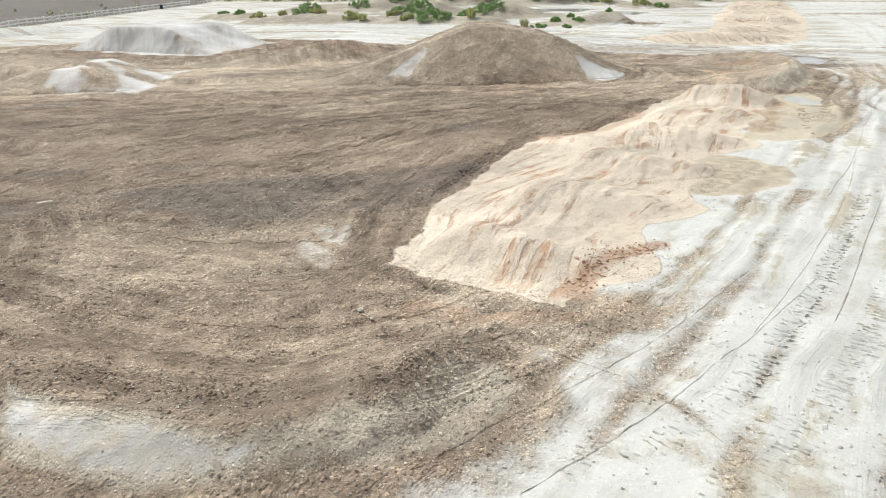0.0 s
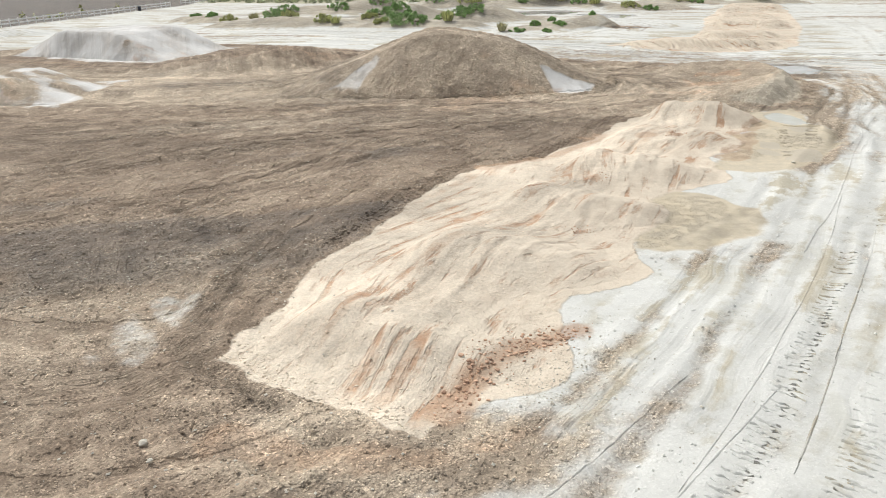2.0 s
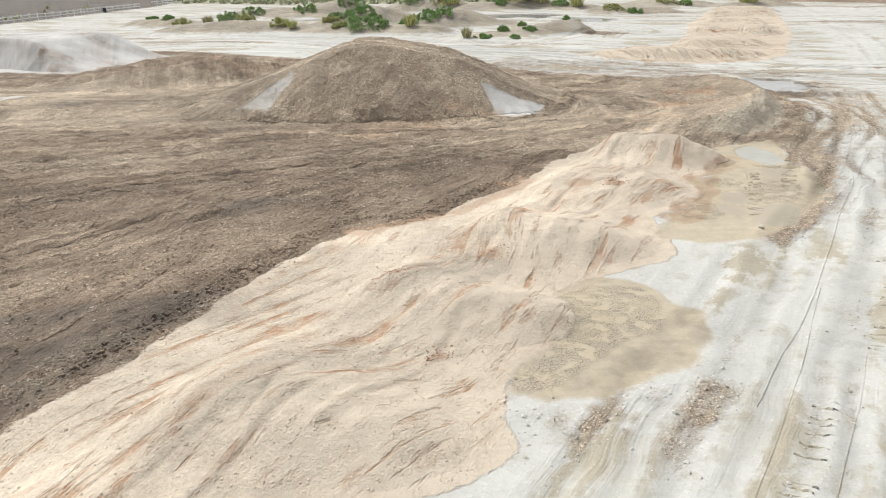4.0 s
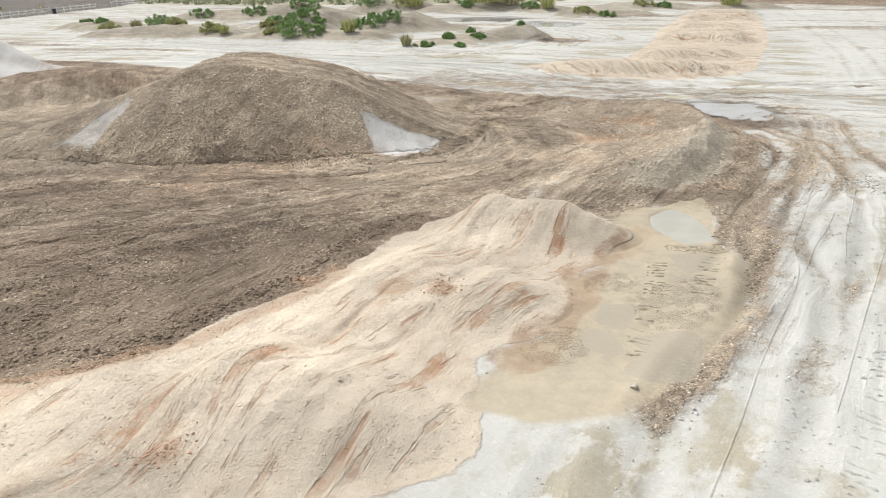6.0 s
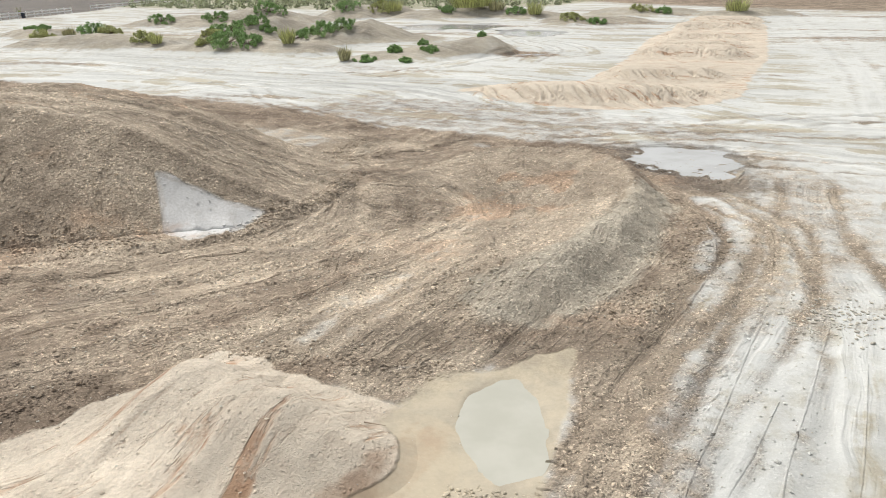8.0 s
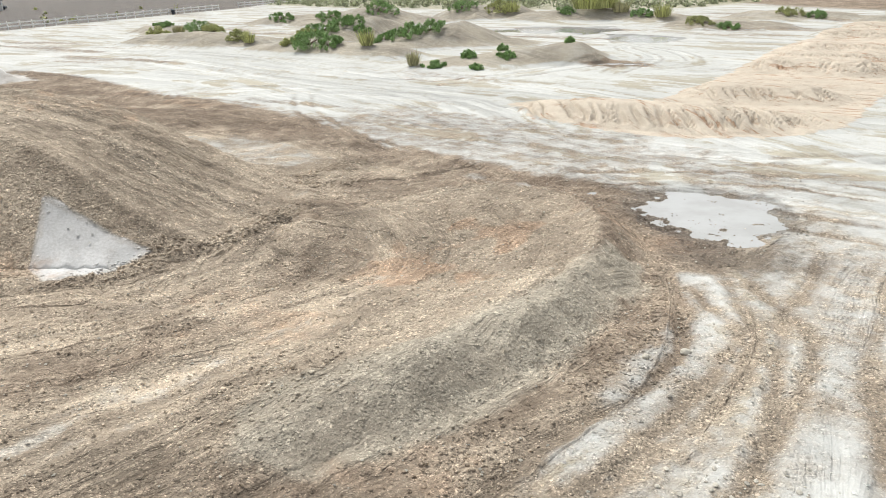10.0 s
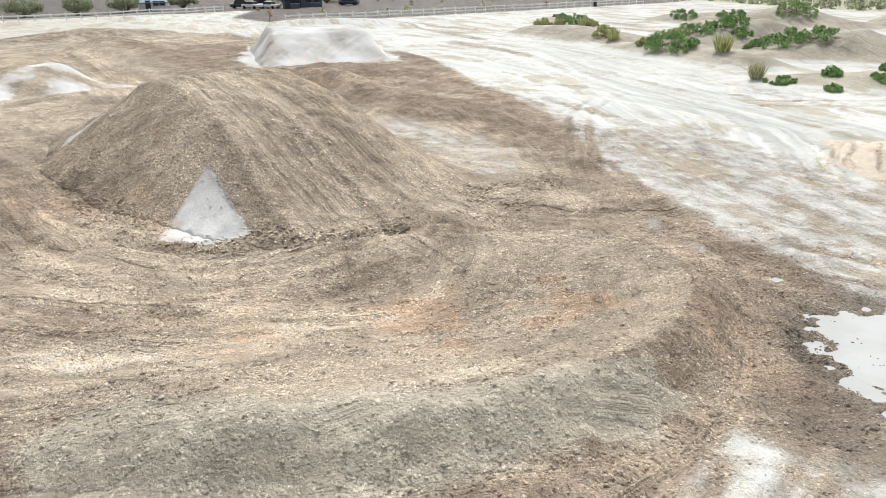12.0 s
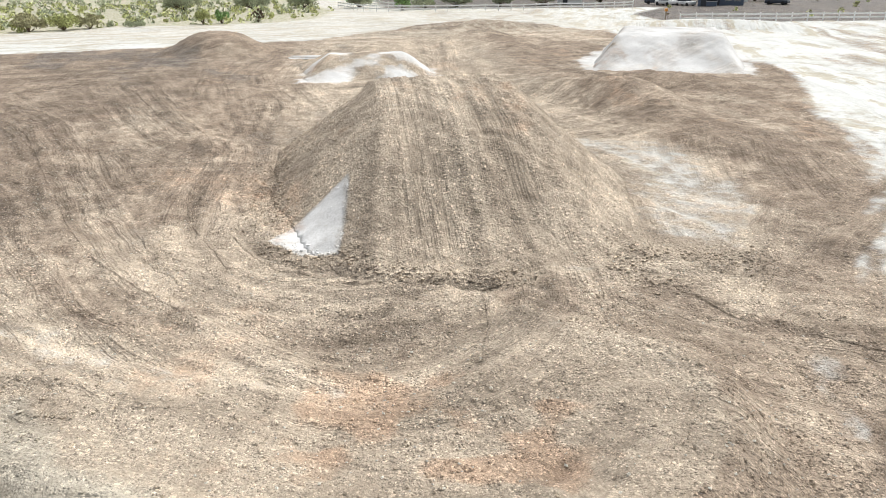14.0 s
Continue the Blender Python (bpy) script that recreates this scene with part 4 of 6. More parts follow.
class Nodes:
    """A short hand for node trees."""

    def __init__(self, name):
        self.mat = bpy.data.materials.new(name)
        self.mat.use_nodes = True
        self.tree = self.mat.node_tree
        self.tree.nodes.clear()
        self.out = self.add("ShaderNodeOutputMaterial")
        self.bsdf = self.add("ShaderNodeBsdfPrincipled")
        self.link(self.bsdf.outputs[0], self.out.inputs[0])

    def add(self, kind):
        return self.tree.nodes.new(kind)

    def link(self, a, b):
        self.tree.links.new(a, b)

    def put(self, socket, value):
        if isinstance(value, bpy.types.NodeSocket):
            self.link(value, socket)
        else:
            socket.default_value = value

    def math(self, op, a, b=0.0, clamp=False):
        n = self.add("ShaderNodeMath")
        n.operation, n.use_clamp = op, clamp
        self.put(n.inputs[0], a)
        self.put(n.inputs[1], b)
        return n.outputs[0]

    def ramp(self, x, a, b, c=0.0, d=1.0):
        n = self.add("ShaderNodeMapRange")
        n.interpolation_type = "SMOOTHSTEP"
        self.put(n.inputs[0], x)
        for k, q in zip((1, 2, 3, 4), (a, b, c, d)):
            self.put(n.inputs[k], q)
        return n.outputs[0]

    def attr(self, name):
        n = self.add("ShaderNodeAttribute")
        n.attribute_name = name
        return n.outputs["Fac"]

    def place(self):
        return self.add("ShaderNodeNewGeometry").outputs["Position"]

    def scaled(self, vec, s):
        n = self.add("ShaderNodeMapping")
        self.put(n.inputs[0], vec)
        n.inputs["Scale"].default_value = s
        return n.outputs[0]

    def noise(self, vec, scale, detail=3.0, rough=0.55):
        n = self.add("ShaderNodeTexNoise")
        self.put(n.inputs["Vector"], vec)
        n.inputs["Scale"].default_value, n.inputs["Detail"].default_value, n.inputs["Roughness"].default_value = scale, detail, rough
        return n.outputs["Fac"]

    def mix(self, f, a, b, mode="MIX"):
        n = self.add("ShaderNodeMix")
        n.data_type, n.blend_type = "RGBA", mode
        self.put(n.inputs[0], f)
        self.put(n.inputs[6], a if isinstance(a, bpy.types.NodeSocket) else (*a, 1))
        self.put(n.inputs[7], b if isinstance(b, bpy.types.NodeSocket) else (*b, 1))
        return n.outputs[2]

    def times(self, col, f):
        n = self.add("ShaderNodeVectorMath")
        n.operation = "SCALE"
        self.put(n.inputs[0], col)
        self.put(n.inputs["Scale"], f)
        return n.outputs[0]

    def bump(self, height, distance, strength=1.0):
        n = self.add("ShaderNodeBump")
        n.inputs["Strength"].default_value, n.inputs["Distance"].default_value = strength, distance
        self.put(n.inputs["Height"], height)
        self.link(n.outputs[0], self.bsdf.inputs["Normal"])

    def done(self, color, rough, metal=0.0, spec=0.3):
        self.put(self.bsdf.inputs["Base Color"], color if isinstance(color, bpy.types.NodeSocket) else (*color, 1))
        self.put(self.bsdf.inputs["Roughness"], rough)
        self.bsdf.inputs["Metallic"].default_value = metal
        self.bsdf.inputs["Specular IOR Level"].default_value = spec
        return self.mat


PALE, PALE_2 = (0.53, 0.53, 0.49), (0.40, 0.365, 0.285)
BROWN_C, BROWN_2, TAN_C, RUST_C = (0.232, 0.18, 0.134), (0.335, 0.265, 0.198), (0.56, 0.47, 0.365), (0.45, 0.305, 0.205)
SAND_C, SAND_2, GREY_C, GREY_2C, ASH_C = (0.645, 0.57, 0.465), (0.43, 0.265, 0.165), (0.42, 0.375, 0.30), (0.485, 0.437, 0.352), (0.66, 0.655, 0.64)
RED_C, MUD_C, SILT_C, GREEN_C = (0.36, 0.22, 0.135), (0.52, 0.452, 0.335), (0.43, 0.385, 0.305), (0.26, 0.26, 0.15)


def soil_material(name):
    n = Nodes(name)
    p = n.place()

    def add(*xs):
        out = xs[0]
        for x in xs[1:]:
            out = n.math("ADD", out, x)
        return out

    def mul(*xs):
        out = xs[0]
        for x in xs[1:]:
            out = n.math("MULTIPLY", out, x)
        return out

    def held(x, k):
        return n.math("MULTIPLY", x, k, True)

    def less(x):
        return n.math("SUBTRACT", 1.0, x)

    def about(x):
        return n.math("SUBTRACT", x, 0.5)
    edge = n.noise(p, 1.4, 9.0, 0.64)
    off = about(edge)
    mid = n.noise(p, 2.6, 7.0, 0.62)
    wide = n.noise(p, 0.45, 6.0, 0.6)
    fine = n.ramp(n.noise(p, 14.0, 5.0, 0.65), 0.36, 0.64)
    # lines left by blades and wheels, along the drag; they come and go
    drag = n.add("ShaderNodeCombineXYZ")
    n.link(n.attr("fa"), drag.inputs[0])
    n.link(n.attr("fs"), drag.inputs[1])
    sure = mul(n.attr("fw"), less(mul(n.attr("ash"), 0.6)), less(n.math("MAXIMUM", held(n.attr("mud"), 1.4), held(n.attr("silt"), 2.0))))
    shown = mul(sure, n.ramp(n.noise(n.scaled(drag.outputs[0], (1.0, 0.35, 1.0)), 0.55, 5.0, 0.6), 0.36, 0.56))

    def lines(stretch, scale, detail, lo=0.38, hi=0.62):
        return n.ramp(n.noise(n.scaled(drag.outputs[0], (1.0, stretch, 1.0)), scale, detail, 0.6), lo, hi)
    line_1 = mul(about(lines(0.05, 1.5, 6.0)), shown)
    line_2 = mul(about(lines(0.05, 3.6, 4.0)), shown)
    smear = mul(about(lines(0.25, 0.5, 10.0)), sure)

    # clods: domed cells at three sizes
    def clods(scale):
        v = n.add("ShaderNodeTexVoronoi")
        v.inputs["Scale"].default_value = scale
        n.link(p, v.inputs["Vector"])
        c = n.add("ShaderNodeSeparateColor")
        n.link(v.outputs["Color"], c.inputs[0])
        dome = n.ramp(v.outputs["Distance"], 0.05, 0.62, 1.0, 0.0)
        return mul(dome, n.ramp(c.outputs[1], 0.25, 0.9, 0.1, 1.0)), c.outputs[0]
    big, big_hue = clods(7.5)
    clod, clod_hue = clods(17.0)
    crumb, crumb_hue = clods(40.0)

    def mask(key, wobble, a=0.38, b=0.62):
        return n.ramp(add(n.attr(key), mul(off, wobble)), a, b)
    brown, sand = mask("brown", 0.9, 0.25, 0.75), mask("sand", 0.55, 0.44, 0.56)
    grey, ash, red = mask("grey", 1.0, 0.3, 0.75), mask("ash", 0.7), mask("red", 1.4, 0.35, 0.95)
    mud, wet, green = mask("mud", 0.6, 0.36, 0.64), mask("wet", 1.0, 0.2, 0.9), mask("green", 0.9)
    dry, silt, plate = mask("dry", 1.2, 0.1, 0.95), mask("silt", 0.9, 0.4, 0.6), mask("plate", 0.5, 0.35, 0.65)
    rough = mul(less(mul(sand, 0.9)), less(mul(mud, 0.95)), less(mul(silt, 0.95)), add(0.12, mul(n.math("MAXIMUM", brown, mul(grey, 0.5)), 0.88)), less(mul(ash, 0.6)), less(mul(grey, 0.35)))
    cloddy = mul(rough, n.ramp(add(mul(mid, 0.6), mul(wide, 0.4), mul(line_1, 0.25)), 0.38, 0.56, 0.35, 1.0))

    # pale clay: chalky, with yellowish trodden bands
    band = n.ramp(add(mul(wide, 0.5), mul(mid, 0.35), mul(line_1, 0.34), mul(smear, 0.42)), 0.40, 0.64)
    col = n.mix(mul(band, 0.9), PALE, PALE_2)
    col = n.mix(n.ramp(add(mul(edge, 0.7), mul(smear, 0.3)), 0.33, 0.42, 0.7, 0.0), col, (0.60, 0.605, 0.58))
    chalk = n.mix(fine, ASH_C, (0.54, 0.535, 0.515))
    col = n.mix(ash, col, chalk)
    # brown earth, drier and tanner where it was scraped
    earth = n.mix(n.ramp(add(wide, mul(off, 0.5)), 0.36, 0.64), BROWN_C, BROWN_2)
    swept = n.ramp(add(mul(wide, 0.5), mul(mid, 0.5), mul(line_1, 0.12), mul(smear, 0.2)), 0.40, 0.66)
    earth = n.mix(mul(swept, add(0.12, mul(dry, 0.78))), earth, TAN_C)
    earth = n.mix(mul(dry, 0.48), earth, (0.525, 0.447, 0.345))
    col = n.mix(brown, col, earth)
    col = n.mix(mul(grey, n.ramp(wide, 0.3, 0.6, 0.7, 0.98)), col, n.mix(n.ramp(mid, 0.4, 0.6), GREY_C, GREY_2C))
    # cream sand with sparse rusty runs in its grooves
    run = mul(lines(0.12, 2.0, 5.0, 0.53, 0.60), n.ramp(n.noise(n.scaled(drag.outputs[0], (1.0, 0.3, 1.0)), 0.9, 7.0, 0.7), 0.46, 0.52), sure)
    groove = mul(lines(0.14, 3.4, 4.0, 0.56, 0.61), n.ramp(n.noise(n.scaled(drag.outputs[0], (1.0, 0.4, 1.0)), 1.3, 7.0, 0.7), 0.48, 0.54), sure)
    cream = n.mix(n.ramp(add(mul(mid, 0.7), mul(wide, 0.3)), 0.42, 0.68, 0.0, 0.6), SAND_C, (0.53, 0.44, 0.345))
    cream = n.mix(mul(run, n.ramp(edge, 0.4, 0.6, 0.35, 0.9)), cream, SAND_2)
    cream = n.mix(mul(groove, n.ramp(mid, 0.42, 0.6, 0.1, 0.6)), cream, (0.40, 0.26, 0.17))
    col = n.mix(sand, col, cream)
    col = n.mix(mul(ash, n.math("MAXIMUM", brown, sand), 0.92), col, chalk)
    col = n.mix(mul(red, 0.62), col, n.mix(brown, RED_C, RUST_C))
    col = n.mix(mul(mud, 0.92), col, n.mix(n.ramp(add(mul(mid, 0.5), mul(wide, 0.5)), 0.4, 0.62), MUD_C, (0.42, 0.37, 0.285)))
    col = n.mix(mul(red, mud, 0.6), col, (0.43, 0.31, 0.21))
    col = n.mix(silt, col, SILT_C)
    col = n.mix(mul(green, 0.85), col, n.mix(n.ramp(edge, 0.4, 0.6), GREEN_C, (0.50, 0.46, 0.36)))
    # tone: tracks, painted shading of the cleat prints, single clods and stones, a little grain
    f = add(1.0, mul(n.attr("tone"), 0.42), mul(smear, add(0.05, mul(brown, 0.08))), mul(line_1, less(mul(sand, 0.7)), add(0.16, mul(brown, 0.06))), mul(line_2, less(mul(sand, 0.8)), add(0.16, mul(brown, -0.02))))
    f = add(f, mul(about(fine), add(0.05, mul(brown, 0.10))), mul(off, add(0.10, mul(brown, less(grey), 0.2))))
    f = add(f, mul(cloddy, add(mul(about(clod_hue), 0.36), mul(about(crumb_hue), 0.36), mul(about(big_hue), 0.12))))
    f = add(f, mul(rough, n.ramp(crumb_hue, 0.93, 0.96), 0.5), mul(cloddy, n.ramp(clod_hue, 0.95, 0.97), 0.5))
    f = n.math("MAXIMUM", f, 0.4)
    # dried mud splits into plates
    vor = n.add("ShaderNodeTexVoronoi")
    vor.feature = "DISTANCE_TO_EDGE"
    vor.inputs["Scale"].default_value = 15.0
    n.link(n.mix(0.06, p, n.add("ShaderNodeTexNoise").outputs["Color"]), vor.inputs["Vector"])
    crack = mul(n.ramp(vor.outputs[0], 0.012, 0.06, 0.8, 0.0), n.ramp(mid, 0.40, 0.52), plate, less(silt))
    f = mul(f, less(mul(crack, 0.36)), less(mul(wet, 0.43)))
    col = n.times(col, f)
    # relief in metres
    h = mul(cloddy, add(mul(big, 0.05), mul(clod, 0.045), mul(crumb, 0.022)))
    h = add(h, mul(rough, 0.09, n.noise(p, 5.0, 8.0, 0.66)), mul(about(fine), add(0.002, mul(rough, 0.006))))
    h = add(h, mul(line_1, less(mul(sand, 0.8)), add(0.02, mul(brown, 0.05))), mul(line_2, less(mul(sand, 0.8)), add(0.012, mul(brown, 0.03))))
    h = add(h, mul(sand, less(mud), add(mul(n.noise(p, 3.5, 8.0, 0.66), 0.055), mul(run, -0.018), mul(groove, -0.022), mul(clod, n.ramp(mid, 0.46, 0.6), 0.02), mul(crumb, n.ramp(wide, 0.45, 0.6), 0.01))))
    h = n.math("SUBTRACT", h, mul(crack, 0.02))
    n.bump(h, 1.0)
    return n.done(col, n.ramp(n.math("MAXIMUM", wet, mul(silt, 0.8)), 0.0, 1.0, 0.95, 0.55), 0.0, 0.25)


SOIL = soil_material("graded_soil")


def plain(name, color, rough=0.7, vary=0.25, scale=6.0, metal=0.0, bump=0.0, rand=0.0):
    n = Nodes(name)
    p = n.place()
    a = n.noise(p, scale, 5.0)
    f = n.math("ADD", 1.0, n.math("MULTIPLY", n.math("SUBTRACT", a, 0.5), 2 * vary))
    if rand:
        isl = n.add("ShaderNodeNewGeometry").outputs["Random Per Island"]
        f = n.math("MULTIPLY", f, n.math("ADD", 1.0 - rand, n.math("MULTIPLY", isl, 2 * rand)))
    rgb = n.add("ShaderNodeRGB")
    rgb.outputs[0].default_value = (*color, 1)
    if bump:
        n.bump(a, bump)
    return n.done(n.times(rgb.outputs[0], f), rough, metal)


STONE = plain("pale_stones", (0.52, 0.49, 0.42), 0.9, 0.25, 20, bump=0.02, rand=0.25)
REDCLOD = plain("red_clods", (0.50, 0.335, 0.235), 0.95, 0.3, 20, bump=0.02, rand=0.3)
FENCE = plain("white_fence_vinyl", (0.78, 0.78, 0.76), 0.5, 0.06, 3)
LEAF = plain("green_leaves", (0.26, 0.40, 0.15), 0.6, 0.3, 3, rand=0.5)
LEAF_2 = plain("yellow_green_leaves", (0.46, 0.48, 0.21), 0.65, 0.3, 3, rand=0.5)
DRY = plain("dry_grass", (0.44, 0.42, 0.25), 0.8, 0.3, 3, rand=0.4)
DUSTY = plain("grey_green_scrub", (0.38, 0.41, 0.27), 0.8, 0.3, 0.6, rand=0.5)
BARK = plain("bark", (0.14, 0.10, 0.07), 0.9, 0.3, 12)


def water_material(name, shallow, deep):
    n = Nodes(name)
    p = n.place()
    a = n.noise(p, 0.8, 4.0)
    n.bump(n.noise(p, 6.0, 2.0), 0.002)
    return n.done(n.mix(n.ramp(a, 0.35, 0.65), deep, shallow), 0.06, 0.0, 0.6)


WATER = water_material("puddle_water", (0.50, 0.50, 0.485), (0.44, 0.44, 0.415))
WATER_2 = water_material("olive_puddle_water", (0.51, 0.50, 0.43), (0.45, 0.44, 0.37))

# ---- ground and mounds ----
SOIL_KEYS = ("brown", "sand", "grey", "ash", "red", "wet", "mud", "green", "tone", "dry", "silt", "plate", "fa", "fs", "fw")


def flow_trust(m, X, Y):
    """1 where the drag lines run on evenly, 0 beside a break in them."""
    bad = np.zeros(X.shape)
    for key in ("fa", "fs"):
        for ax in (0, 1):
            d = np.abs(np.diff(m[key], axis=ax)) / np.maximum(np.hypot(np.diff(X, axis=ax), np.diff(Y, axis=ax)), 1e-6)
            hit = (d > 1.9).astype(float)
            if ax == 0:
                bad[:-1] = np.maximum(bad[:-1], hit)
                bad[1:] = np.maximum(bad[1:], hit)
            else:
                bad[:, :-1] = np.maximum(bad[:, :-1], hit)
                bad[:, 1:] = np.maximum(bad[:, 1:], hit)
    for k in range(5):
        p = np.pad(bad, 1, mode="edge")
        near = np.maximum(np.maximum(p[:-2, 1:-1], p[2:, 1:-1]), np.maximum(p[1:-1, :-2], p[1:-1, 2:]))
        bad = np.maximum(bad, near * (1.0 if k < 1 else 0.75))
    return (1 - bad) * m["hold"]


def sheet(name, X, Y, Z, m, keep=None, classes=None, names=(), label="", cat="", group="", kind=""):
    """A mesh over a grid of points, with the soil masks on it; keep: the points to keep. With classes, one part for each."""
    r, c = X.shape
    idx = np.arange(r * c).reshape(r, c)
    quads = np.stack([idx[:-1, :-1], idx[:-1, 1:], idx[1:, 1:], idx[1:, :-1]], -1).reshape(-1, 4)
    co = np.stack([X, Y, Z], -1).reshape(-1, 3)
    if (X[0, 1] - X[0, 0]) * (Y[1, 0] - Y[0, 0]) - (Y[0, 1] - Y[0, 0]) * (X[1, 0] - X[0, 0]) < 0:
        quads = quads[:, ::-1]
    if "fw" not in m:
        m["fw"] = flow_trust(m, X, Y)
    nn = None
    if keep is not None:
        quads = quads[keep.ravel()[quads].any(1)]
        gu, gv = [np.stack([np.gradient(A, axis=ax) for A in (X, Y, Z)], -1) for ax in (0, 1)]
        nn = np.cross(gu, gv)
        nn = nn / np.linalg.norm(nn, axis=-1, keepdims=True)
        nn = np.where(nn[..., 2:] < 0, -nn, nn).reshape(-1, 3)
    used = np.unique(quads)
    origin = co[used].mean(0)
    origin[2] = co[used][:, 2].min()

    def build(nm, qs):
        sel, inv = np.unique(qs, return_inverse=True)
        qs = inv.reshape(-1, 4)
        me = bpy.data.meshes.new(nm)
        me.vertices.add(len(sel))
        me.vertices.foreach_set("co", (co[sel] - origin).astype(np.float32).ravel())
        me.loops.add(qs.size)
        me.polygons.add(len(qs))
        me.polygons.foreach_set("loop_start", np.arange(0, qs.size, 4, dtype=np.int32))
        me.loops.foreach_set("vertex_index", qs.astype(np.int32).ravel())
        me.polygons.foreach_set("use_smooth", np.ones(len(qs), bool))
        me.update(calc_edges=True)
        for key in SOIL_KEYS:
            me.attributes.new(key, "FLOAT", "POINT").data.foreach_set("value", m[key].ravel()[sel].astype(np.float32))
        me.materials.append(SOIL)
        if nn is not None:
            me.normals_split_custom_set_from_vertices(nn[sel].tolist())
        return new(nm, me)
    if classes is None:
        ob = build(name, quads)
    else:
        ob = new(name)
        cls = classes.ravel()[quads[:, 0]]
        for k, nm in enumerate(names):
            if (cls == k).sum() > 8:
                build(nm, quads[cls == k]).parent = ob
    ob.location = origin
    return tagged(ob, label, cat, group, kind)


def axis(lo, hi, fine, back, front):
    """Grid lines: fine between lo and hi, then ever wider out to the horizon, on each side by its own growth."""
    mid = list(np.arange(lo, hi, fine))
    sides = []
    for grow, sign, x in ((back, -1, lo), (front, 1, mid[-1])):
        d, out, start = fine, [], x
        while abs(x - start) < 3000:
            d *= grow if abs(x - start) < 120 else 1.25
            x += sign * d
            out.append(x)
        sides.append(out)
    return np.array(sides[0][::-1] + mid + sides[1])


gx = axis(-13, 31, 0.1, 1.018, 1.024)
gy = axis(7, 74, 0.105, 1.25, 1.0145)
GX, GY = np.meshgrid(gx, gy)
gm = soil(GX, GY)
GZ = lie(GX, GY, gm)
GZ = GZ - 0.25 * step(0.08, 0.3, piled(GX, GY))
sheet("ground", GX, GY, GZ, gm, label="bare graded soil of pale clay and brown earth with vehicle tracks", cat="ground", kind="structure")

AXES = {"dirt_jump": (14.2, 53.5, -1.0, 0.0, 6.3, 14.4, 2.45)}
for name, label, cat, fn, (x0, y0, x1, y1), st in MOUNDS:
    X, Y = np.meshgrid(np.arange(x0, x1, st), np.arange(y0, y1, st))
    m = soil(X, Y)
    h = fn(X, Y)
    Z = lie(X, Y, m) + h - 0.03
    classes, names = None, ()
    if name == "sand_roller":
        classes, names = np.where(np.gradient(h, axis=0) > 0, 0, 1), ("near_face", "far_face")
        gully = fbm(X * 3.2 + 0.9 * Y + 0.3 * fbm(X * 0.7, Y * 0.7, 82, 2), Y * 0.35, 83, 2)
        Z -= 0.2 * np.exp(-(gully / 0.2) ** 2) * step(0.12, 0.35, h) * step(1.0, 0.75, h / max(h.max(), 0.1))
    elif "jump" in name or "mound" in name:
        Z += 0.04 * fbm(X * 1.1, Y * 1.1, 85, 3) * step(0.05, 0.4, h)
    if "jump" in name:
        ox, oy, ax, ay, lip, end, hw = AXES.get(name, (-20.3, 52.4, -0.995, -0.1, 4.2, 8.0, 3.2) if x0 > -40 else (-19.8, 73.7, -0.91, 0.42, 5.2, 13.5, 3.9))
        s, b = (X - ox) * ax + (Y - oy) * ay, (X - ox) * ay - (Y - oy) * ax
        classes = np.where(s < lip, 0, np.where(s < end, 1, 2))
        classes = np.where(b > hw + 0.5, 3, np.where(b < -hw - 0.5, 4, classes))
        names = ("ramp", "deck", "landing", "side_bank", "side_bank")
    elif name == "berm":
        _, _, side = along(X, Y, smooth_line(BERM_1 if y0 < 20 else BERM_2))
        classes, names = np.where(side > 0, 0, 1), ("outer_bank", "inner_bank")
    sheet(name, X, Y, Z, m, h > 0.004, classes, names, label, cat, "far sand rollers" if name == "sand_roller" else "")

# the row of six sand rollers, parted in the troughs
us, vs = np.arange(-3.2, 27.4, 0.09), np.arange(-3.6, 3.2, 0.09)
VV, UU = np.meshgrid(vs, us)
RX = ROLL_O[0] + UU * ROLL_U[0] + VV * ROLL_U[1]
RY = ROLL_O[1] + UU * ROLL_U[1] - VV * ROLL_U[0]
rm = soil(RX, RY)
rm["fw"] = flow_trust(rm, RX, RY)
rh = rollers(RX, RY)
RZ = lie(RX, RY, rm) + rh - 0.03
rsel = (VV > -3.1) & (VV < sand_half(UU) + 0.25) & (UU > -2.7) & (UU < 27.2) & (rh > 0.0)
cuts = [-9, 2.45, 7.35, 12.2, 17.1, 22.2, 99]
crests = [0, 4.9, 9.8, 14.6, 19.6, 24.7]
for k in range(6):
    mine = rsel & (UU >= cuts[k]) & (UU < cuts[k + 1] + 0.001)
    rows_k = np.where((us > cuts[k] - 0.2) & (us < cuts[k + 1] + 0.2))[0]
    a, b = rows_k[0], rows_k[-1] + 1
    cls = np.where((UU[a:b] < cuts[k]) | (UU[a:b] >= cuts[k + 1]), 9, np.where(UU[a:b] < crests[k], 0, 1))
    part_m = {key: rm[key][a:b] for key in SOIL_KEYS}
    sheet("sand_roller", RX[a:b], RY[a:b], RZ[a:b], part_m, rsel[a:b], cls, ("near_face", "far_face"), "cream sand roller with rusty streaks and shallow ruts" if k < 5 else "tallest cream sand roller at the end of the row", "roller", "row of sand rollers")

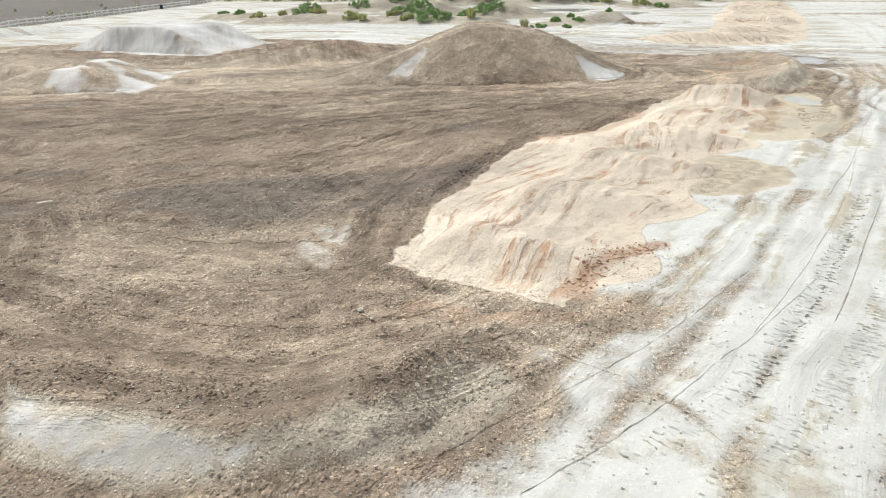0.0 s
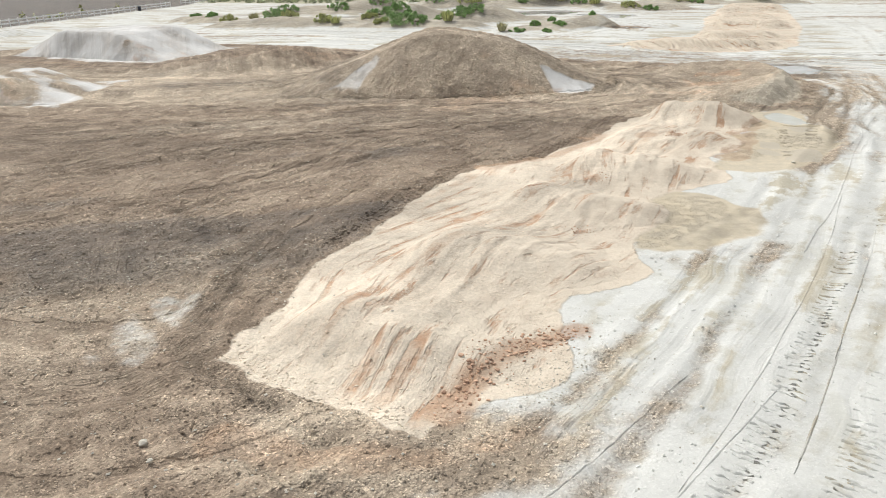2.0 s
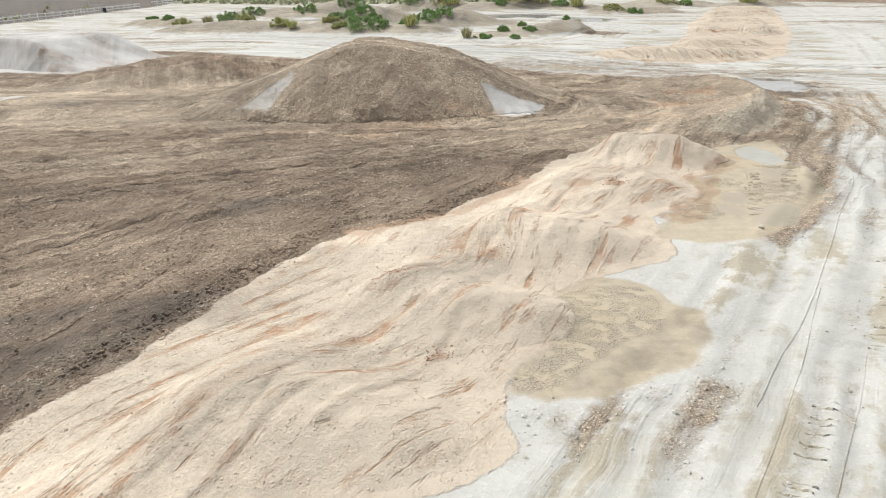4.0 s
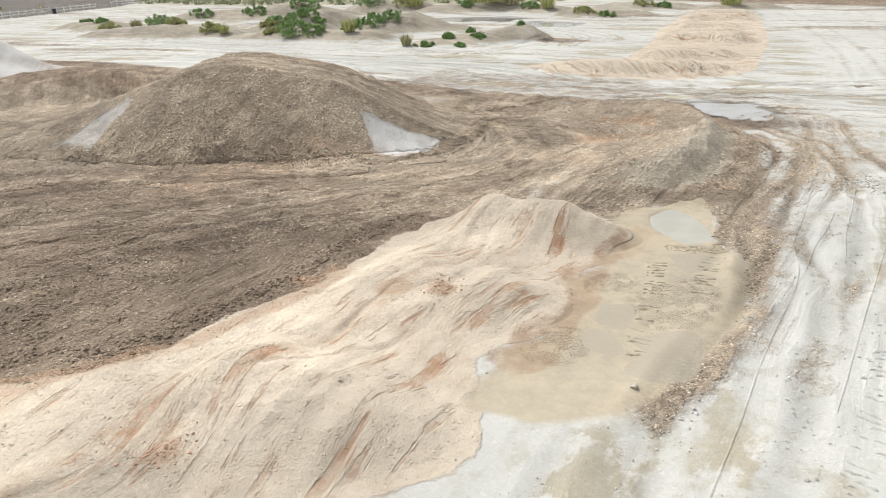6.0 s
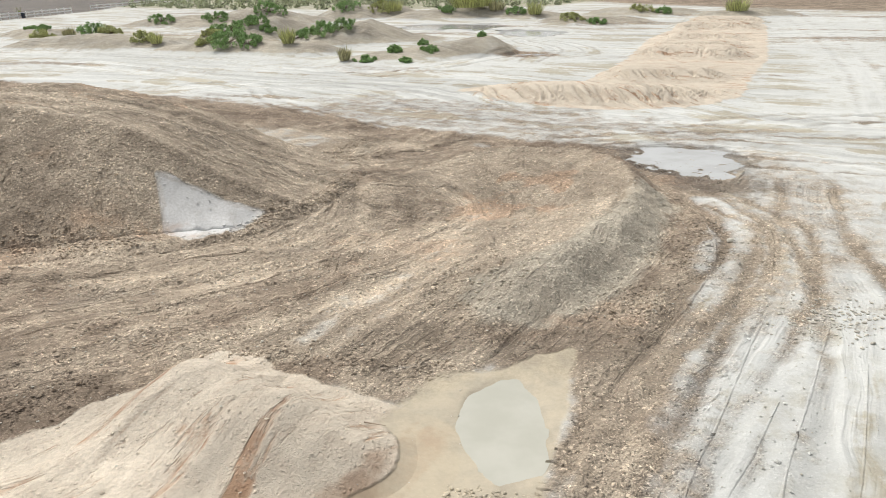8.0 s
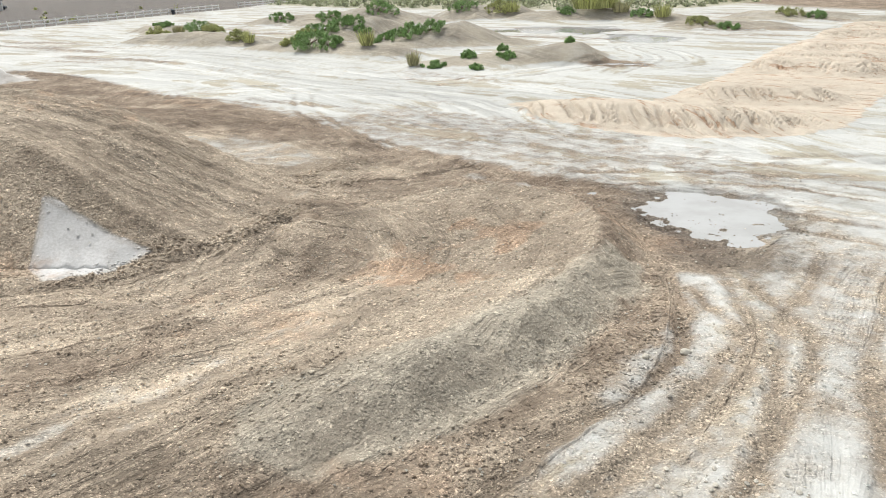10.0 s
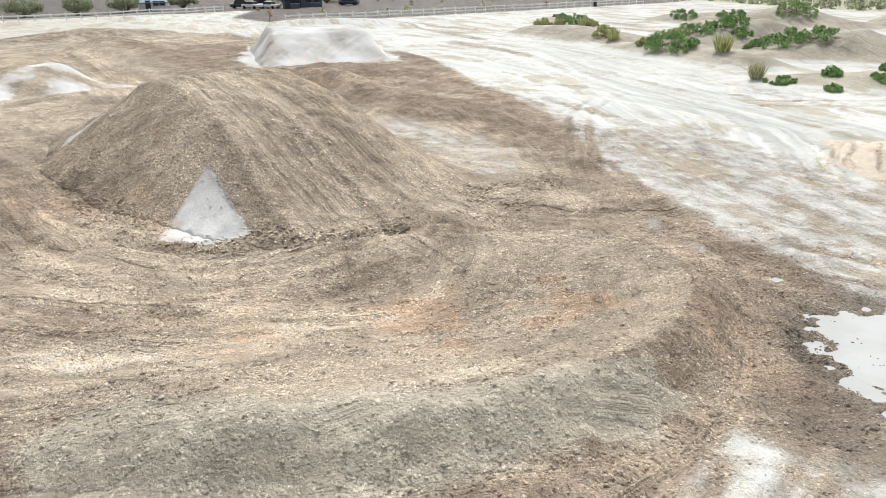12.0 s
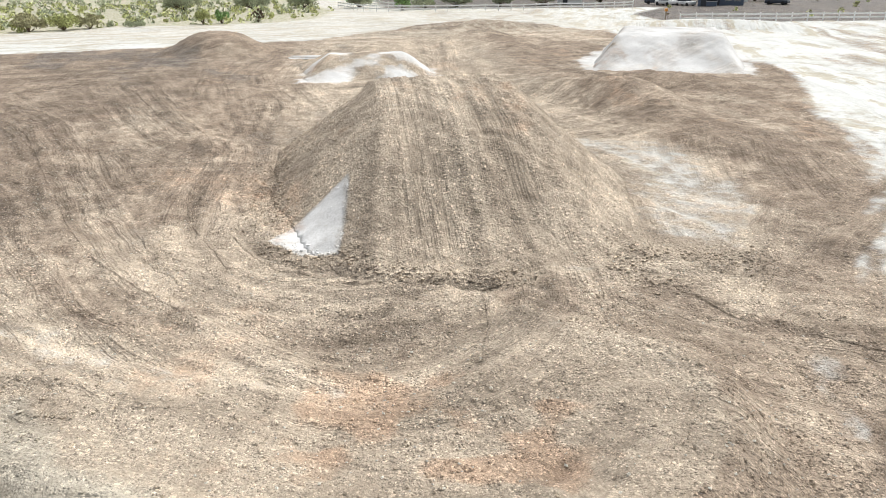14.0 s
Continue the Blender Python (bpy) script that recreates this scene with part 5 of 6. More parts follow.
# standing water: flat sheets that the ground rises out of
for (cx, cy), rx, ry, dep in POOLS:
    w = bmesh.new()
    lev = pool_rim(cx, cy) - dep * 0.6
    out = 1.65 if rx > 1 else 1.15
    ring = [w.verts.new((out * rx * math.cos(k * math.tau / 40), out * ry * math.sin(k * math.tau / 40), 0)) for k in range(40)]
    w.faces.new(ring)
    me = bpy.data.meshes.new("puddle")
    w.to_mesh(me)
    w.free()
    me.materials.append(WATER_2 if cy < 45 else WATER)
    ob = tagged(new("puddle", me), "shallow murky puddle of rainwater on the ground", "puddle", kind="structure")
    ob.location = (cx, cy, lev)

# ---- loose clods, stones and track prints ----
rng = np.random.default_rng(5)
ICO = bmesh.new()
bmesh.ops.create_icosphere(ICO, subdivisions=1, radius=1.0)
ICO_V = np.array([v.co[:] for v in ICO.verts])
ICO_F = np.array([[v.index for v in f.verts] for f in ICO.faces])
ICO.free()
OCT_V = np.array([(1, 0, 0), (0, 1, 0), (-1, 0, 0), (0, -1, 0), (0, 0, 1), (0, 0, -0.6)], float)
OCT_F = np.array([(0, 1, 4), (1, 2, 4), (2, 3, 4), (3, 0, 4), (1, 0, 5), (2, 1, 5), (3, 2, 5), (0, 3, 5)])


def raw_mesh(name, co, faces, mats, smooth=False):
    """A mesh straight from arrays; all faces have as many corners."""
    k = faces.shape[1]
    me = bpy.data.meshes.new(name)
    me.vertices.add(len(co))
    me.vertices.foreach_set("co", co.astype(np.float32).ravel())
    me.loops.add(faces.size)
    me.polygons.add(len(faces))
    me.polygons.foreach_set("loop_start", np.arange(0, faces.size, k, dtype=np.int32))
    me.loops.foreach_set("vertex_index", faces.astype(np.int32).ravel())
    me.polygons.foreach_set("use_smooth", np.full(len(faces), smooth))
    me.update(calc_edges=True)
    for mt in mats:
        me.materials.append(mt)
    return me


def tops(X, Y):
    return lie(X, Y, soil(X, Y)) + np.maximum(piled(X, Y) - 0.03, 0)


def lumps(name, label, X, Y, r, mat, fine=True):
    """Many loose lumps in one mesh, half sunk in the ground."""
    V, Fc = (ICO_V, ICO_F) if fine else (OCT_V, OCT_F)
    n = len(X)
    m = soil(X, Y)
    Z = lie(X, Y, m) + np.maximum(piled(X, Y) - 0.03, 0)
    sc = r[:, None] * rng.uniform(0.65, 1.25, (n, 3)) * np.array([1, 1, 0.55])
    a = rng.uniform(0, math.tau, n)
    vv = V[None] * rng.uniform(0.75, 1.2, (n, len(V), 1)) * sc[:, None]
    x = vv[..., 0] * np.cos(a)[:, None] - vv[..., 1] * np.sin(a)[:, None] + X[:, None]
    y = vv[..., 0] * np.sin(a)[:, None] + vv[..., 1] * np.cos(a)[:, None] + Y[:, None]
    z = vv[..., 2] + (Z + r * 0.3)[:, None]
    co = np.stack([x, y, z], -1).reshape(-1, 3)
    faces = (Fc[None] + (np.arange(n) * len(V))[:, None, None]).reshape(-1, 3)
    me = raw_mesh(name, co, faces, [mat])
    if mat is SOIL:
        m["fw"] = np.zeros(n)
        m["tone"] = m["tone"] + rng.normal(0.28, 0.25, n)
        for key in SOIL_KEYS:
            me.attributes.new(key, "FLOAT", "POINT").data.foreach_set("value", np.repeat(m[key], len(V)).astype(np.float32))
    return tagged(new(name, me), label, "soil", kind="stuff")


def sizes(n, lo, hi, power=2.2):
    return lo + (hi - lo) * rng.random(n) ** power


def strewn(n, pts, spread):
    """Points strewn along a line."""
    pts = smooth_line(pts) if len(pts) > 2 else pts
    seg = np.array([math.hypot(b[0] - a[0], b[1] - a[1]) for a, b in zip(pts, pts[1:])])
    k = rng.choice(len(seg), n, p=seg / seg.sum())
    q = rng.random(n)
    P = np.array(pts)
    xy = P[k] + (P[k + 1] - P[k]) * q[:, None] + rng.normal(0, spread, (n, 2))
    return xy[:, 0], xy[:, 1]


# crumbs over the brown earth, thicker in patches
cx, cy = rng.uniform(-13, 31, 270000), rng.uniform(7.5, 61, 270000)
cm = soil(cx, cy)
dens = cm["brown"] * (1 - 0.9 * cm["sand"]) * (0.25 + 0.75 * step(-0.2, 0.6, fbm(cx * 0.35, cy * 0.6, 91, 3))) * (1 - cm["mud"]) * (1 - 0.85 * cm["calm"])
take = rng.random(len(cx)) < 0.8 * dens
cx, cy = cx[take], cy[take]
half = len(cx) * 5 // 6
lumps("soil_crumbs", "small brown earth clods strewn over the graded soil", cx[:half], cy[:half], sizes(half, 0.012, 0.05, 2.6), SOIL, False)
lumps("soil_stones", "small pale stones strewn over the graded soil", cx[half:], cy[half:], sizes(len(cx) - half, 0.01, 0.04), STONE, False)
cx, cy = rng.uniform(0, 34, 16000), rng.uniform(7.5, 58, 16000)
cm = soil(cx, cy)
take = rng.random(len(cx)) < 0.4 * (1 - cm["brown"]) * (1 - cm["wet"])
lumps("pale_crumbs", "small pale lumps on the dry clay ground", cx[take], cy[take], sizes(int(take.sum()), 0.006, 0.024), STONE, False)
cx, cy = rng.uniform(-2, 20, 26000), rng.uniform(14, 42, 26000)
cm = soil(cx, cy)
take = rng.random(len(cx)) < 0.75 * (cm["sand"] > 0.6) * (1 - cm["mud"]) * step(-0.3, 0.5, fbm(cx * 0.6, cy * 0.6, 93, 3))
lumps("sand_crumbs", "small cream and rusty crumbs strewn over the sand rollers", cx[take], cy[take], sizes(int(take.sum()), 0.008, 0.034, 2.6), SOIL, False)
# rows of clods turned up at the edges
for n, pts, spread, lo, hi, mat in [
    (1500, [(-0.2, 22.8), (1.2, 25.7), (3.0, 29.5), (4.2, 31.6), (6.0, 31.8), (8.6, 34.7), (10.0, 37.5), (11.9, 40.1)], 0.2, 0.02, 0.1, SOIL),
    (1200, [(-3, 48.6), (0, 47.9), (3, 47.3), (7.8, 47.2), (9.8, 47.4)], 0.42, 0.025, 0.1, SOIL),
    (500, [(11.4, 47.4), (12.9, 49.6), (14.2, 51.4), (14.8, 54)], 0.22, 0.03, 0.12, SOIL),
    (300, [(25.6, 46.9), (25.0, 46.0), (24.5, 45.2)], 0.6, 0.02, 0.085, SOIL),
    (260, [(22.3, 41.9), (23.3, 44.0)], 0.5, 0.02, 0.08, SOIL),
    (220, [(18.8, 42.3), (19.4, 43.6), (20.2, 44.8)], 0.6, 0.02, 0.10, SOIL),
    (260, [(-7.2, 11.2), (-4.8, 10.6), (-3, 10.4)], 0.35, 0.02, 0.08, SOIL),
    (360, [(-1.2, 9.7), (-0.2, 10.6), (1.2, 11.5)], 0.35, 0.02, 0.075, SOIL),
    (420, [(4.4, 14.6), (5.2, 15.6), (6.2, 16.6)], 0.5, 0.012, 0.04, STONE),
    (420, [(-1.6, 17.2), (-0.4, 16.2), (1.2, 15.0), (3.0, 14.0)], 0.22, 0.015, 0.055, SOIL),
    (260, [(13.6, 40.8), (15.4, 40.7), (17.4, 40.2), (18.6, 40.2)], 0.22, 0.02, 0.09, SOIL),
    (900, [(-2, 49.2), (2, 48.6), (7, 48.6), (9.4, 48.8)], 0.8, 0.02, 0.085, SOIL),
    (260, [(18.6, 36.6), (19.2, 36.5), (19.9, 36.3)], 0.16, 0.02, 0.07, SOIL),
    (220, [(18.8, 32.2), (19.9, 34.4), (21.4, 36.8)], 0.1, 0.02, 0.06, SOIL),
    (260, [(26.0, 41.6), (27.4, 42.6)], 0.5, 0.02, 0.09, STONE),
    (300, [(15.6, 57.6), (14.4, 56.8), (13.6, 57.8), (14.6, 60.4)], 0.3, 0.03, 0.12, SOIL),
]:
    n = int(n * 1.9)
    X, Y = strewn(n, pts, spread)
    lumps("clod_row", "ridge of loose clods turned up at the edge", X, Y, sizes(n, 0.5 * lo, 0.62 * hi, 3.2), mat)
for n, pts, spread, lo, hi in [
    (420, [(3.0, 14.8), (3.5, 15.8), (4.6, 16.9), (5.7, 17.5)], 0.2, 0.02, 0.085),
    (90, [(5.7, 26.4), (6.1, 26.9)], 0.22, 0.015, 0.06), (110, [(8.0, 28.1), (8.4, 28.5)], 0.2, 0.015, 0.06),
    (70, [(6.7, 23.2), (7.1, 23.5)], 0.15, 0.015, 0.06), (120, [(12.4, 33.1), (12.9, 33.5)], 0.2, 0.015, 0.06)]:
    n = int(n * 1.5)
    X, Y = strewn(n, pts, spread)
    lumps("red_clods", "rust-red clods lying on the sand", X, Y, sizes(n, 0.4 * lo, 0.6 * hi, 3), REDCLOD)


def boulder(x, y, r, label):
    b = bmesh.new()
    bmesh.ops.create_icosphere(b, subdivisions=3, radius=r)
    for v in b.verts:
        v.co *= 0.85 + 0.3 * noise.noise(v.co * (1.6 / r) + Vector((x, y, 0)))
        v.co.z *= 0.7
    me = bpy.data.meshes.new("stone")
    b.to_mesh(me)
    b.free()
    me.shade_smooth()
    me.materials.append(STONE)
    ob = tagged(new("stone", me), label, "stone")
    ob.location = (x, y, level(x, y) + r * 0.25)


boulder(-1.85, 14.1, 0.085, "pale rounded stone lying on brown earth")
boulder(-1.55, 13.6, 0.06, "small pale stone lying on brown earth")
boulder(26.25, 47.0, 0.12, "pale angular stone beside the berm")
boulder(15.9, 29.9, 0.08, "pale stone on the drying mud")
boulder(25.5, 46.6, 0.09, "grey stone among loose clods")


def prints(pts, width, pitch, seed):
    """Cleat marks of a crawler: low slanting ridges across the track."""
    pts = smooth_line(pts, 8)
    out_v, out_f, s_next, s = [], [], 0.0, 0.0
    prng = random.Random(seed)
    for (ax, ay), (bx, by) in zip(pts, pts[1:]):
        ln = math.hypot(bx - ax, by - ay)
        tx, ty = (bx - ax) / ln, (by - ay) / ln
        while s_next < s + ln:
            q = s_next - s
            x, y = ax + tx * q, ay + ty * q
            s_next += pitch * prng.uniform(0.92, 1.08)
            if prng.random() < 0.25:
                continue
            w, sl = width * prng.uniform(0.75, 1.0) / 2, prng.uniform(-0.05, 0.05)
            for k in range(7):
                f0 = -1 + 2 * k / 6
                jx = prng.uniform(-0.022, 0.022)
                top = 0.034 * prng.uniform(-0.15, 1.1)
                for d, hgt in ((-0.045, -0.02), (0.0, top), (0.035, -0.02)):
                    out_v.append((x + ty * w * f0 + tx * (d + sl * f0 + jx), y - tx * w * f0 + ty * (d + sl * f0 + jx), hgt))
            b0 = len(out_v) - 21
            for k in range(6):
                for j in range(2):
                    a = b0 + k * 3 + j
                    out_f.append((a, a + 1, a + 4, a + 3))
        s += ln
    V = np.array(out_v)
    m = soil(V[:, 0], V[:, 1])
    V[:, 2] += lie(V[:, 0], V[:, 1], m) + np.maximum(piled(V[:, 0], V[:, 1]) - 0.03, 0)
    m["fw"] = np.ones(len(V))
    # cleat shading put into the tone: lighter ridge tops, darker feet
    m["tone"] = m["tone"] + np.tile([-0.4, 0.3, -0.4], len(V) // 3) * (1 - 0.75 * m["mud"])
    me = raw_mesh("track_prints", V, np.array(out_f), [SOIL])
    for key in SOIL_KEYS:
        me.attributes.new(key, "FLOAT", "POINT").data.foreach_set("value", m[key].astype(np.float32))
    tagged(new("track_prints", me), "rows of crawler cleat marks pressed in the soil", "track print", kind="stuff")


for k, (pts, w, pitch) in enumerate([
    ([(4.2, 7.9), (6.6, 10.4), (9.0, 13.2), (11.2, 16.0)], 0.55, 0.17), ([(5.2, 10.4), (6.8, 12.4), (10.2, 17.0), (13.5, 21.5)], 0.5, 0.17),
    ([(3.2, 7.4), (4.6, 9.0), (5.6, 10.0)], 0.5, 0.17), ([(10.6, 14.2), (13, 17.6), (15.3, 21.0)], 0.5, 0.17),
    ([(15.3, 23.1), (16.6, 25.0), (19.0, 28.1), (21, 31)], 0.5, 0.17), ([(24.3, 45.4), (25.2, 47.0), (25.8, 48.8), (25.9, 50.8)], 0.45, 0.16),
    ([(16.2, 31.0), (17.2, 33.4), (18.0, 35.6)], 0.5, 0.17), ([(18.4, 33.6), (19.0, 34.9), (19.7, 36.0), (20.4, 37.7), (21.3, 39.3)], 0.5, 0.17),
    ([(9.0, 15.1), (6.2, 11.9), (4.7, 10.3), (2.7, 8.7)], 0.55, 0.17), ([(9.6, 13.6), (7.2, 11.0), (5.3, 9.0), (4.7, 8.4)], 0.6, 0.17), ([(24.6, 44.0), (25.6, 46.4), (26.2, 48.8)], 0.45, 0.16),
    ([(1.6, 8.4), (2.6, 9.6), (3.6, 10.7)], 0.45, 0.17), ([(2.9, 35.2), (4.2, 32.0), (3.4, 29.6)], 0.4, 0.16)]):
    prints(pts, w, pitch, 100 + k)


def windrow(pts, width, height, tone, seed):
    """A thin crisp line of soil: the trail off the end of a blade, or a groove with a negative height."""
    pts = smooth_line(pts, 40)
    P = np.array(pts)
    T = np.gradient(P, axis=0)
    T /= np.linalg.norm(T, axis=1, keepdims=True)
    s = np.cumsum(np.hypot(*np.gradient(P, axis=0).T))
    wob = 0.04 * fbm(s * 0.3, s * 0 + seed, 5, 2)
    w = width * (0.7 + 0.5 * vnoise(s * 2.2, s * 0 + seed, 6)) * step(0, 0.6, s) * step(0, 0.6, s[-1] - s)
    N = np.stack([T[:, 1], -T[:, 0]], -1)
    V = np.concatenate([np.column_stack([P + N * (wob + w * f)[:, None], np.full(len(P), hgt) * (0.5 + vnoise(s * 4, s * 0 + f, 8))]) for f, hgt in ((-0.6, -0.015), (-0.1, height), (0.15, height), (0.6, -0.015))])
    n = len(P)
    F = np.array([(a * n + k, (a + 1) * n + k, (a + 1) * n + k + 1, a * n + k + 1) for a in range(3) for k in range(n - 1)])
    m = soil(V[:, 0], V[:, 1])
    V[:, 2] += lie(V[:, 0], V[:, 1], m) + np.maximum(piled(V[:, 0], V[:, 1]) - 0.03, 0)
    m["fw"] = np.ones(len(V))
    m["tone"] = m["tone"] + 0.25 * tone * (0.3 + vnoise(np.tile(s, 4) * 1.3, V[:, 0] * 0, 9))
    me = raw_mesh("soil_windrow", V, F, [SOIL], True)
    for key in SOIL_KEYS:
        me.attributes.new(key, "FLOAT", "POINT").data.foreach_set("value", m[key].astype(np.float32))
    tagged(new("soil_windrow", me), "thin line of soil left by a machine's edge", "track print", kind="stuff")


for k, (pts, w, hgt, tn) in enumerate([
    ([(-0.6, 8.7), (1.0, 9.9), (3.0, 11.5), (4.9, 13.2), (7.4, 15.7)], 0.05, 0.014, -1.0), ([(1.0, 8.1), (2.3, 9.1), (3.8, 10.3), (5.1, 11.6), (6.3, 12.7), (8.9, 15.3)], 0.055, 0.014, -1.1),
    ([(6.3, 12.7), (9.2, 16.4), (12.6, 21.2), (15.6, 26)], 0.05, 0.014, -0.9), ([(3.3, 11.3), (3.8, 10.3), (4.3, 9.2)], 0.1, 0.016, -1.1),
    ([(8.0, 13.0), (11.4, 17.8), (15.0, 23.0)], 0.06, 0.014, -0.9), ([(10.8, 14.6), (15.4, 21.2), (19.6, 27.4), (22.6, 32)], 0.06, 0.014, -0.9),
    ([(12.2, 21.4), (15.2, 25.6), (18.2, 30.2), (20.8, 34.2), (22.0, 36.8), (23.8, 39.8), (25.4, 42.4)], 0.07, 0.016, -1.0),
    ([(21.0, 35.6), (21.6, 36.7)], 0.06, 0.014, -1.0), ([(21.3, 34.8), (22.2, 36.2), (23.2, 37.5), (24.2, 38.9)], 0.07, 0.014, -0.7), ([(22.6, 35.4), (23.6, 37.2), (25.0, 39.4), (26.6, 42)], 0.08, 0.014, -0.7),
    ([(24.6, 34.6), (26.2, 37.2), (28.4, 41.2), (29.6, 45)], 0.07, 0.014, -0.7), ([(19.0, 29.0), (21.4, 32.4), (24.2, 36.4), (26.4, 40.2)], 0.07, 0.014, -0.7),
    ([(22.4, 41.0), (24.0, 43.2), (25.4, 45.8), (26.0, 48.6), (25.9, 51.4), (25.0, 54.0)], 0.1, 0.03, -0.9), ([(26.4, 44.4), (27.6, 47.6), (27.8, 50.4)], 0.08, 0.02, -0.8),
    ([(14.5, 49.6), (14.9, 51.4), (15.0, 53.4)], 0.14, 0.04, -1.0), ([(10.5, 46.5), (12.6, 47.6), (13.9, 49.2), (14.5, 50.8)], 0.14, 0.045, -0.9),
    ([(15.6, 57.6), (17.1, 58.2), (18.2, 59.1), (19.4, 60.7)], 0.1, 0.02, -1.1), ([(15.0, 51.0), (16.6, 50.2), (17.6, 49.2)], 0.1, 0.02, -1.0), ([(15.1, 52.9), (16.9, 52.7), (18.6, 52.2)], 0.1, 0.02, -1.0),
    ([(-12, 30), (-5, 35), (4, 39.2), (11, 42.6), (16, 46.4)], 0.1, 0.025, -0.8), ([(-10, 41), (-2, 44), (7, 44.6), (12.8, 46.6)], 0.1, 0.03, -0.8),
    ([(-13, 17), (-8, 14.6), (-4, 13.4), (-1, 13.8), (1, 15)], 0.06, 0.02, -0.8), ([(-12, 21), (-6, 18.6), (-3, 19), (-1.8, 23), (0, 28)], 0.07, 0.02, -0.8),
    ([(-9, 26.6), (-4, 29.6), (0, 34.4), (4.2, 38.4)], 0.08, 0.02, -0.8), ([(0.5, 15.0), (1.6, 12.8), (3.2, 11.2)], 0.06, 0.015, -0.8)]):
    windrow(pts, w, hgt, tn, k)

# ---- fences ----


def box_bm(sx, sy, sz, bevel=0.0):
    b = bmesh.new()
    bmesh.ops.create_cube(b, size=1.0)
    bmesh.ops.scale(b, vec=(sx, sy, sz), verts=b.verts)
    bmesh.ops.translate(b, vec=(0, 0, sz / 2), verts=b.verts)
    if bevel:
        bmesh.ops.bevel(b, geom=b.edges[:], offset=bevel, segments=1, affect="EDGES")
    return b


def mesh_of(name, b, mat):
    me = bpy.data.meshes.new(name)
    b.to_mesh(me)
    b.free()
    me.materials.append(mat)
    return me


def part(name, b, mat, parent, label=""):
    """One mesh object under a thing or a part."""
    ob = new(name, b if isinstance(b, bpy.types.Mesh) else mesh_of(name, b, mat))
    ob.parent = parent
    return tagged(ob, label)


def empty(name, x, y, z, label, cat, group="", rz=0.0):
    ob = new(name)
    ob.empty_display_size = 0.2
    ob.matrix_world = pose(x, y, z, 0, 0, rz)
    return tagged(ob, label, cat, group)


def post_mesh():
    b = box_bm(0.13, 0.13, 1.2, 0.008)
    top = bmesh.ops.create_cone(b, cap_ends=True, segments=4, radius1=0.115, radius2=0.01, depth=0.08)
    bmesh.ops.rotate(b, cent=(0, 0, 0), matrix=Matrix.Rotation(math.pi / 4, 3, "Z"), verts=top["verts"])
    bmesh.ops.translate(b, vec=(0, 0, 1.24), verts=top["verts"])
    return mesh_of("post", b, FENCE)


POST = post_mesh()
RAIL = mesh_of("rail", box_bm(1.0, 0.045, 0.19, 0.006), FENCE)


def fence(pts, bay=2.25, rails=(0.38, 0.88), label="white two-rail vinyl fence along the edge of the site"):
    x0, y0 = pts[0]
    top = empty("rail_fence", x0, y0, 0, label, "fence")
    spots = []
    for (ax, ay), (bx, by) in zip(pts, pts[1:]):
        n = max(1, round(math.hypot(bx - ax, by - ay) / bay))
        spots += [(ax + (bx - ax) * k / n, ay + (by - ay) * k / n) for k in range(n)]
    spots.append(pts[-1])
    zs = tops(np.array([p[0] for p in spots]), np.array([p[1] for p in spots]))
    for (x, y), z in zip(spots, zs):
        o = part("post", POST, None, top)
        o.location = (x - x0, y - y0, z - 0.05)
    for (a, za), (b, zb) in zip(zip(spots, zs), zip(spots[1:], zs[1:])):
        ln = math.hypot(b[0] - a[0], b[1] - a[1])
        for h in rails:
            o = part("rail", RAIL, None, top)
            o.location = ((a[0] + b[0]) / 2 - x0, (a[1] + b[1]) / 2 - y0, (za + zb) / 2 + h)
            o.rotation_euler = (0, -math.atan2(zb - za, ln), math.atan2(b[1] - a[1], b[0] - a[0]))
            o.scale = (ln + 0.02, 1, 1)


fence([(-66.5, 97), (-64.4, 110), (-62.8, 130), (-60.6, 152), (-57.6, 176)])
fence([(-58.6, 186), (-55.5, 204), (-50.5, 222)])
fence([(-122, 50.8), (-110, 54.2), (-104.2, 57.5), (-102.4, 70), (-102, 84), (-103.5, 98), (-105, 106)])
fence([(-130, 56), (-112, 63)], label="second white two-rail fence behind the scrub")

# ---- bushes, grass and trees ----


def leaf_cloud(centres, radii, per, size, crng, up=0.25):
    """Leaf quads in clumps: vertices and faces."""
    c = np.repeat(np.array(centres), per, 0)
    r = np.repeat(np.array(radii), per)
    n = len(c)
    d = crng.normal(size=(n, 3))
    d /= np.linalg.norm(d, axis=1, keepdims=True)
    p = c + d * (r * crng.uniform(0.35, 1.05, n) ** 0.7)[:, None]
    a = crng.normal(size=(n, 3)) + np.array([0, 0, up])
    a /= np.linalg.norm(a, axis=1, keepdims=True)
    b = np.cross(a, crng.normal(size=(n, 3)))
    b /= np.linalg.norm(b, axis=1, keepdims=True)
    s = size * crng.uniform(0.6, 1.4, n)[:, None]
    quad = np.stack([p - a * s, p + b * s * 0.45, p + a * s, p - b * s * 0.45], 1)
    return quad.reshape(-1, 3), np.arange(n * 4).reshape(n, 4)


def stem_bm(tips, r0):
    b = bmesh.new()
    for tip in tips:
        v = Vector(tip)
        c = bmesh.ops.create_cone(b, cap_ends=False, segments=5, radius1=r0, radius2=r0 * 0.3, depth=v.length)
        bmesh.ops.translate(b, vec=(0, 0, v.length / 2), verts=c["verts"])
        bmesh.ops.rotate(b, cent=(0, 0, 0), matrix=v.to_track_quat("Z", "Y").to_matrix(), verts=c["verts"])
    return b


